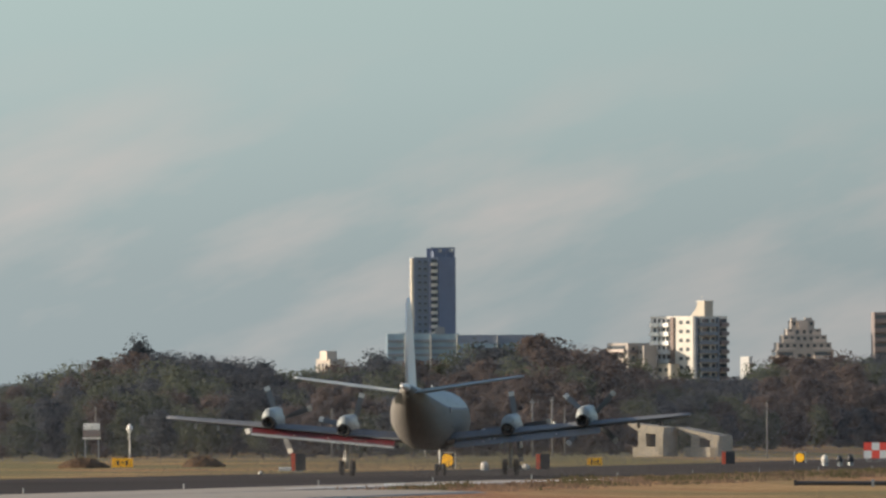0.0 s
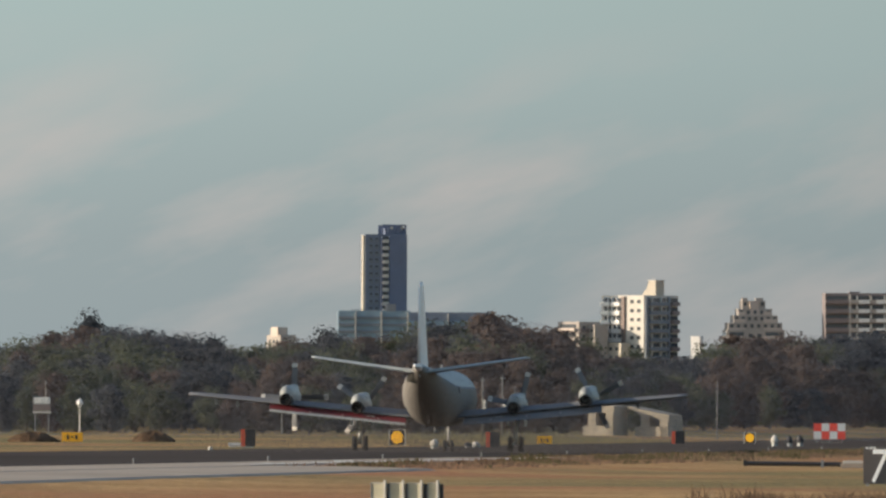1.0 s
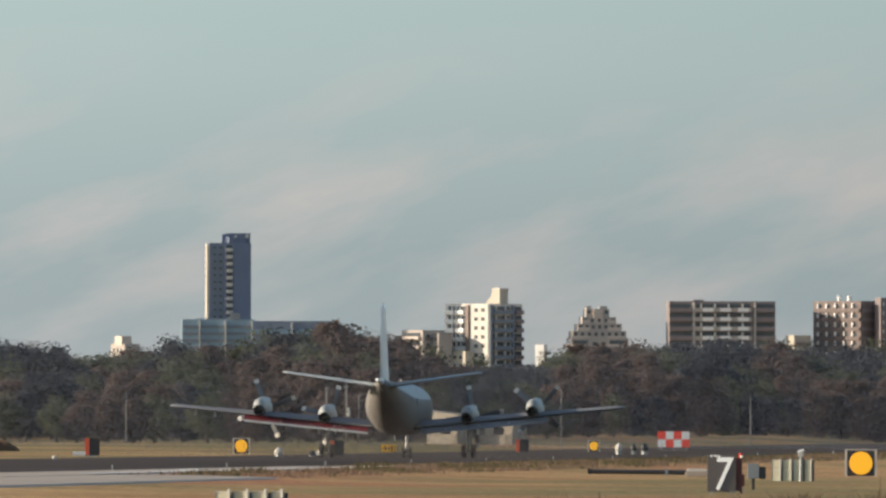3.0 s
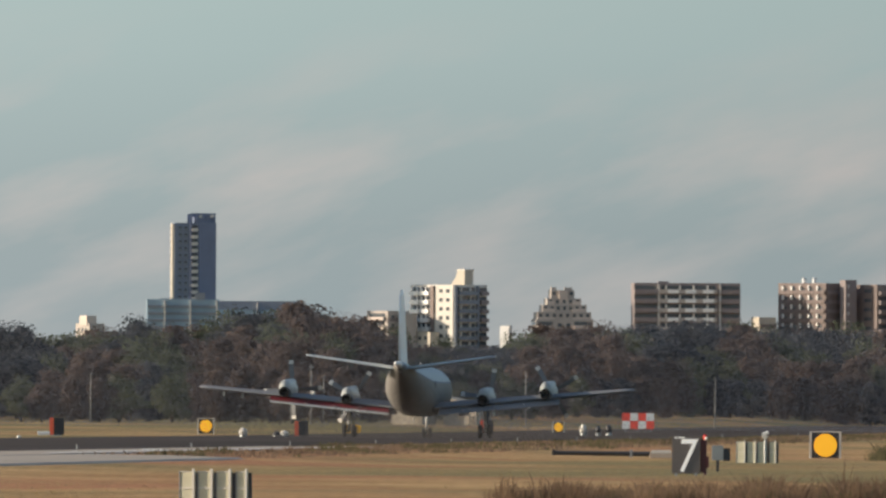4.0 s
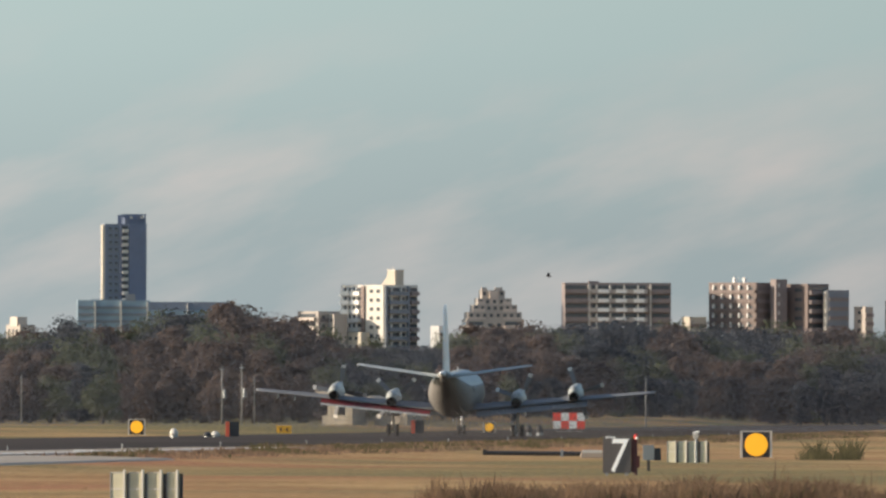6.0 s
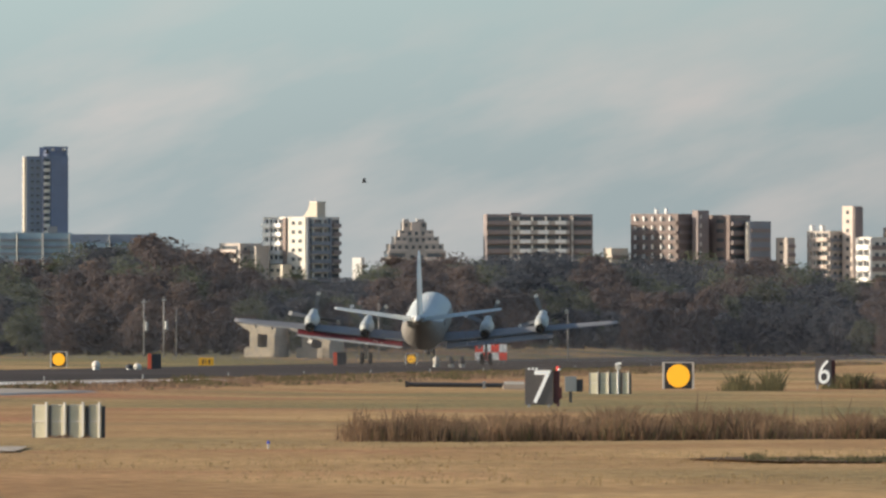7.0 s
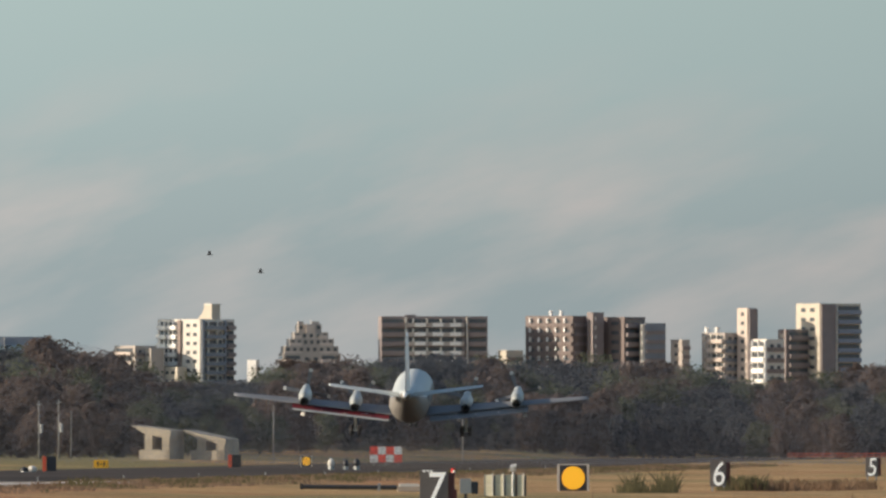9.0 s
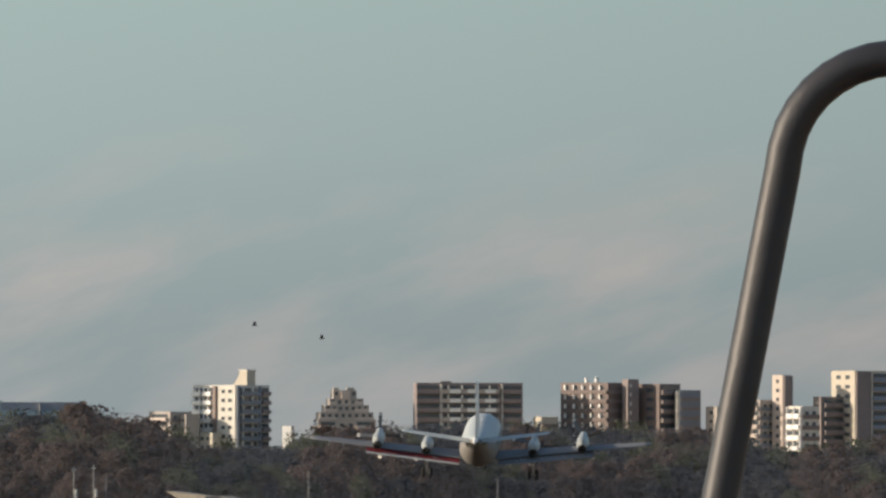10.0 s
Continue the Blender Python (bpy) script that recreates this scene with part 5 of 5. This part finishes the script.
    part("beacon_cap", loft([bring(2.1405, 0.0575), bring(2.149, 0.0605, tilt=0.003), bring(2.160, 0.060, tilt=0.009), bring(2.162, 0.052, tilt=0.009)]), CAP, t, "grey slanted beacon cap", True)
    part("cap_tab", boxes(((1.012, -0.02, 2.152), (0.042, 0.03, 0.004)), ((1.016, -0.02, 2.146), (0.02, 0.012, 0.012))), BLACK, t)
    # pipe rack at the back
    def pipe(pts, r, n=12):
        rings = []
        for i, q in enumerate(pts):
            d = (Vector(pts[min(i + 1, len(pts) - 1)]) - Vector(pts[max(i - 1, 0)])).normalized()
            s = Vector((0, 1, 0))
            c = d.cross(s).normalized()
            rings.append([Vector(q) + s * r * math.cos(j * math.tau / n) + c * r * math.sin(j * math.tau / n) for j in range(n)])
        return loft(rings)
    for y in (0.0,):
        pts = [(4.185, y, 1.25), (4.329, y, 2.016), (4.384, y, 2.307)]
        pts += [(4.488 - 0.103 * math.cos(k * 0.19), y, 2.307 + 0.100 * math.sin(k * 0.19)) for k in range(1, 9)]
        pts += [(4.9, y, 2.410), (5.1, y, 2.405), (5.2, y, 2.36), (5.22, y, 2.25), (5.22, y, 0.95)]
        part("rack_pipe", pipe([(x - 0.0025, y2, z) for x, y2, z in pts], 0.0162), BLACK, t, "bent black steel pipe", True)
    return t


CAP = surface("grey_cap_plastic", (0.48, 0.49, 0.52), 0.6, vary=0.12, coarse=8)
# glowing colour for the glints on the beacon lens
GLINT_GREEN = surface("green_glint", (0.30, 0.95, 0.42), 0.2, glow=1.6, vary=0.1, bump=0.0)
truck = build_truck()


# ---- what moves ----
def motions():
    rows = []
    for i in range(21):
        t = i * 0.5
        s = 1175 + 57.5 * t + 0.62 * t * t
        lift = np.interp(t, (0, 6.0, 6.5, 7, 7.5, 8, 8.5, 9, 9.5, 10), (0.40, 0.40, 0.48, 0.64, 0.88, 1.38, 2.15, 3.15, 4.2, 5.3))
        nose_up = np.interp(t, (0, 5.0, 6.0, 6.5, 7, 7.5, 8, 9, 10), (0, 0, 1.0, 2.8, 4.6, 4.9, 4.7, 4.9, 5.4))
        crab = np.interp(t, (0, 2.5, 4, 5, 6, 7, 8, 10), (-0.1, 0.1, -0.8, -1.1, 0, 0.6, 1.1, 1.1))
        bank = np.interp(t, (0, 8.5, 10), (0, 0.4, 1.0))
        y = s * math.cos(RWY) + 82.1 * math.sin(RWY)
        side = np.interp(t, (0, 2.5, 4.5, 5, 6, 7, 8, 9, 10), (0, 0, -4, -4, 0, 0, 6, 3, -4))
        x = y / F * (side - 393.8 + 105.29 * t + -0.254 * t * t + -0.1215 * t ** 3)
        rows.append((t, Matrix.Translation((x, y, lift)) @ pose(0, 0, 0, 0, 0, -math.degrees(RWY) + crab) @ pose(0, 0, 0, nose_up, bank, 0)))
    walk(airplane, rows)
    drift = []
    for t, m in rows:
        p = m.translation
        late = 28 * max(0, t - 7.0) + 6 * max(0, t - 8.5) ** 2       # the dust falls behind once the wheels leave
        y = p.y - late
        drift.append((t, Matrix.Translation((p.x - late * math.sin(RWY), y, runway_z(y))) @ pose(0, 0, 0, 0, 0, -math.degrees(RWY))))
    walk(dust, drift)
    for prop, c, phase in PROPS:
        rows = []
        for i in range(101):
            t = i * 0.1
            turn = 720 * t + phase + np.interp(t, (0, 1, 2.5, 4.5, 6.5, 9, 10), (-20, 0, -30, 5, 10, 10, 0))
            rows.append((t, pose(*c, 0, turn, 0)))
        walk(prop, rows)
    for k, bd in enumerate(birds):
        way = (((0.0, 4000, -170), (5.2, 980, -235), (6.5, 191, -266), (7.0, 179, -293), (7.6, 163, -306), (8.0, 161, -313), (10.0, 228, -314)),
               ((0.0, -3600, -300), (5.2, -1100, -330), (6.5, -600, -340), (8.0, -30, -349), (10.0, 109, -337)))[k]
        rows = [(t, Matrix.Translation((u * 900 / F, 900, 2 - v * 900 / F)) @ pose(0, 0, 0, 0, 0, 90)) for t, u, v in way]
        walk(bd, rows)
    walk(truck, [(t, pose(0.34 - 6.0 * (t - 9.3), 18, 0)) for t in (0, 2.5, 5, 7.5, 9.3, 10)])


motions()
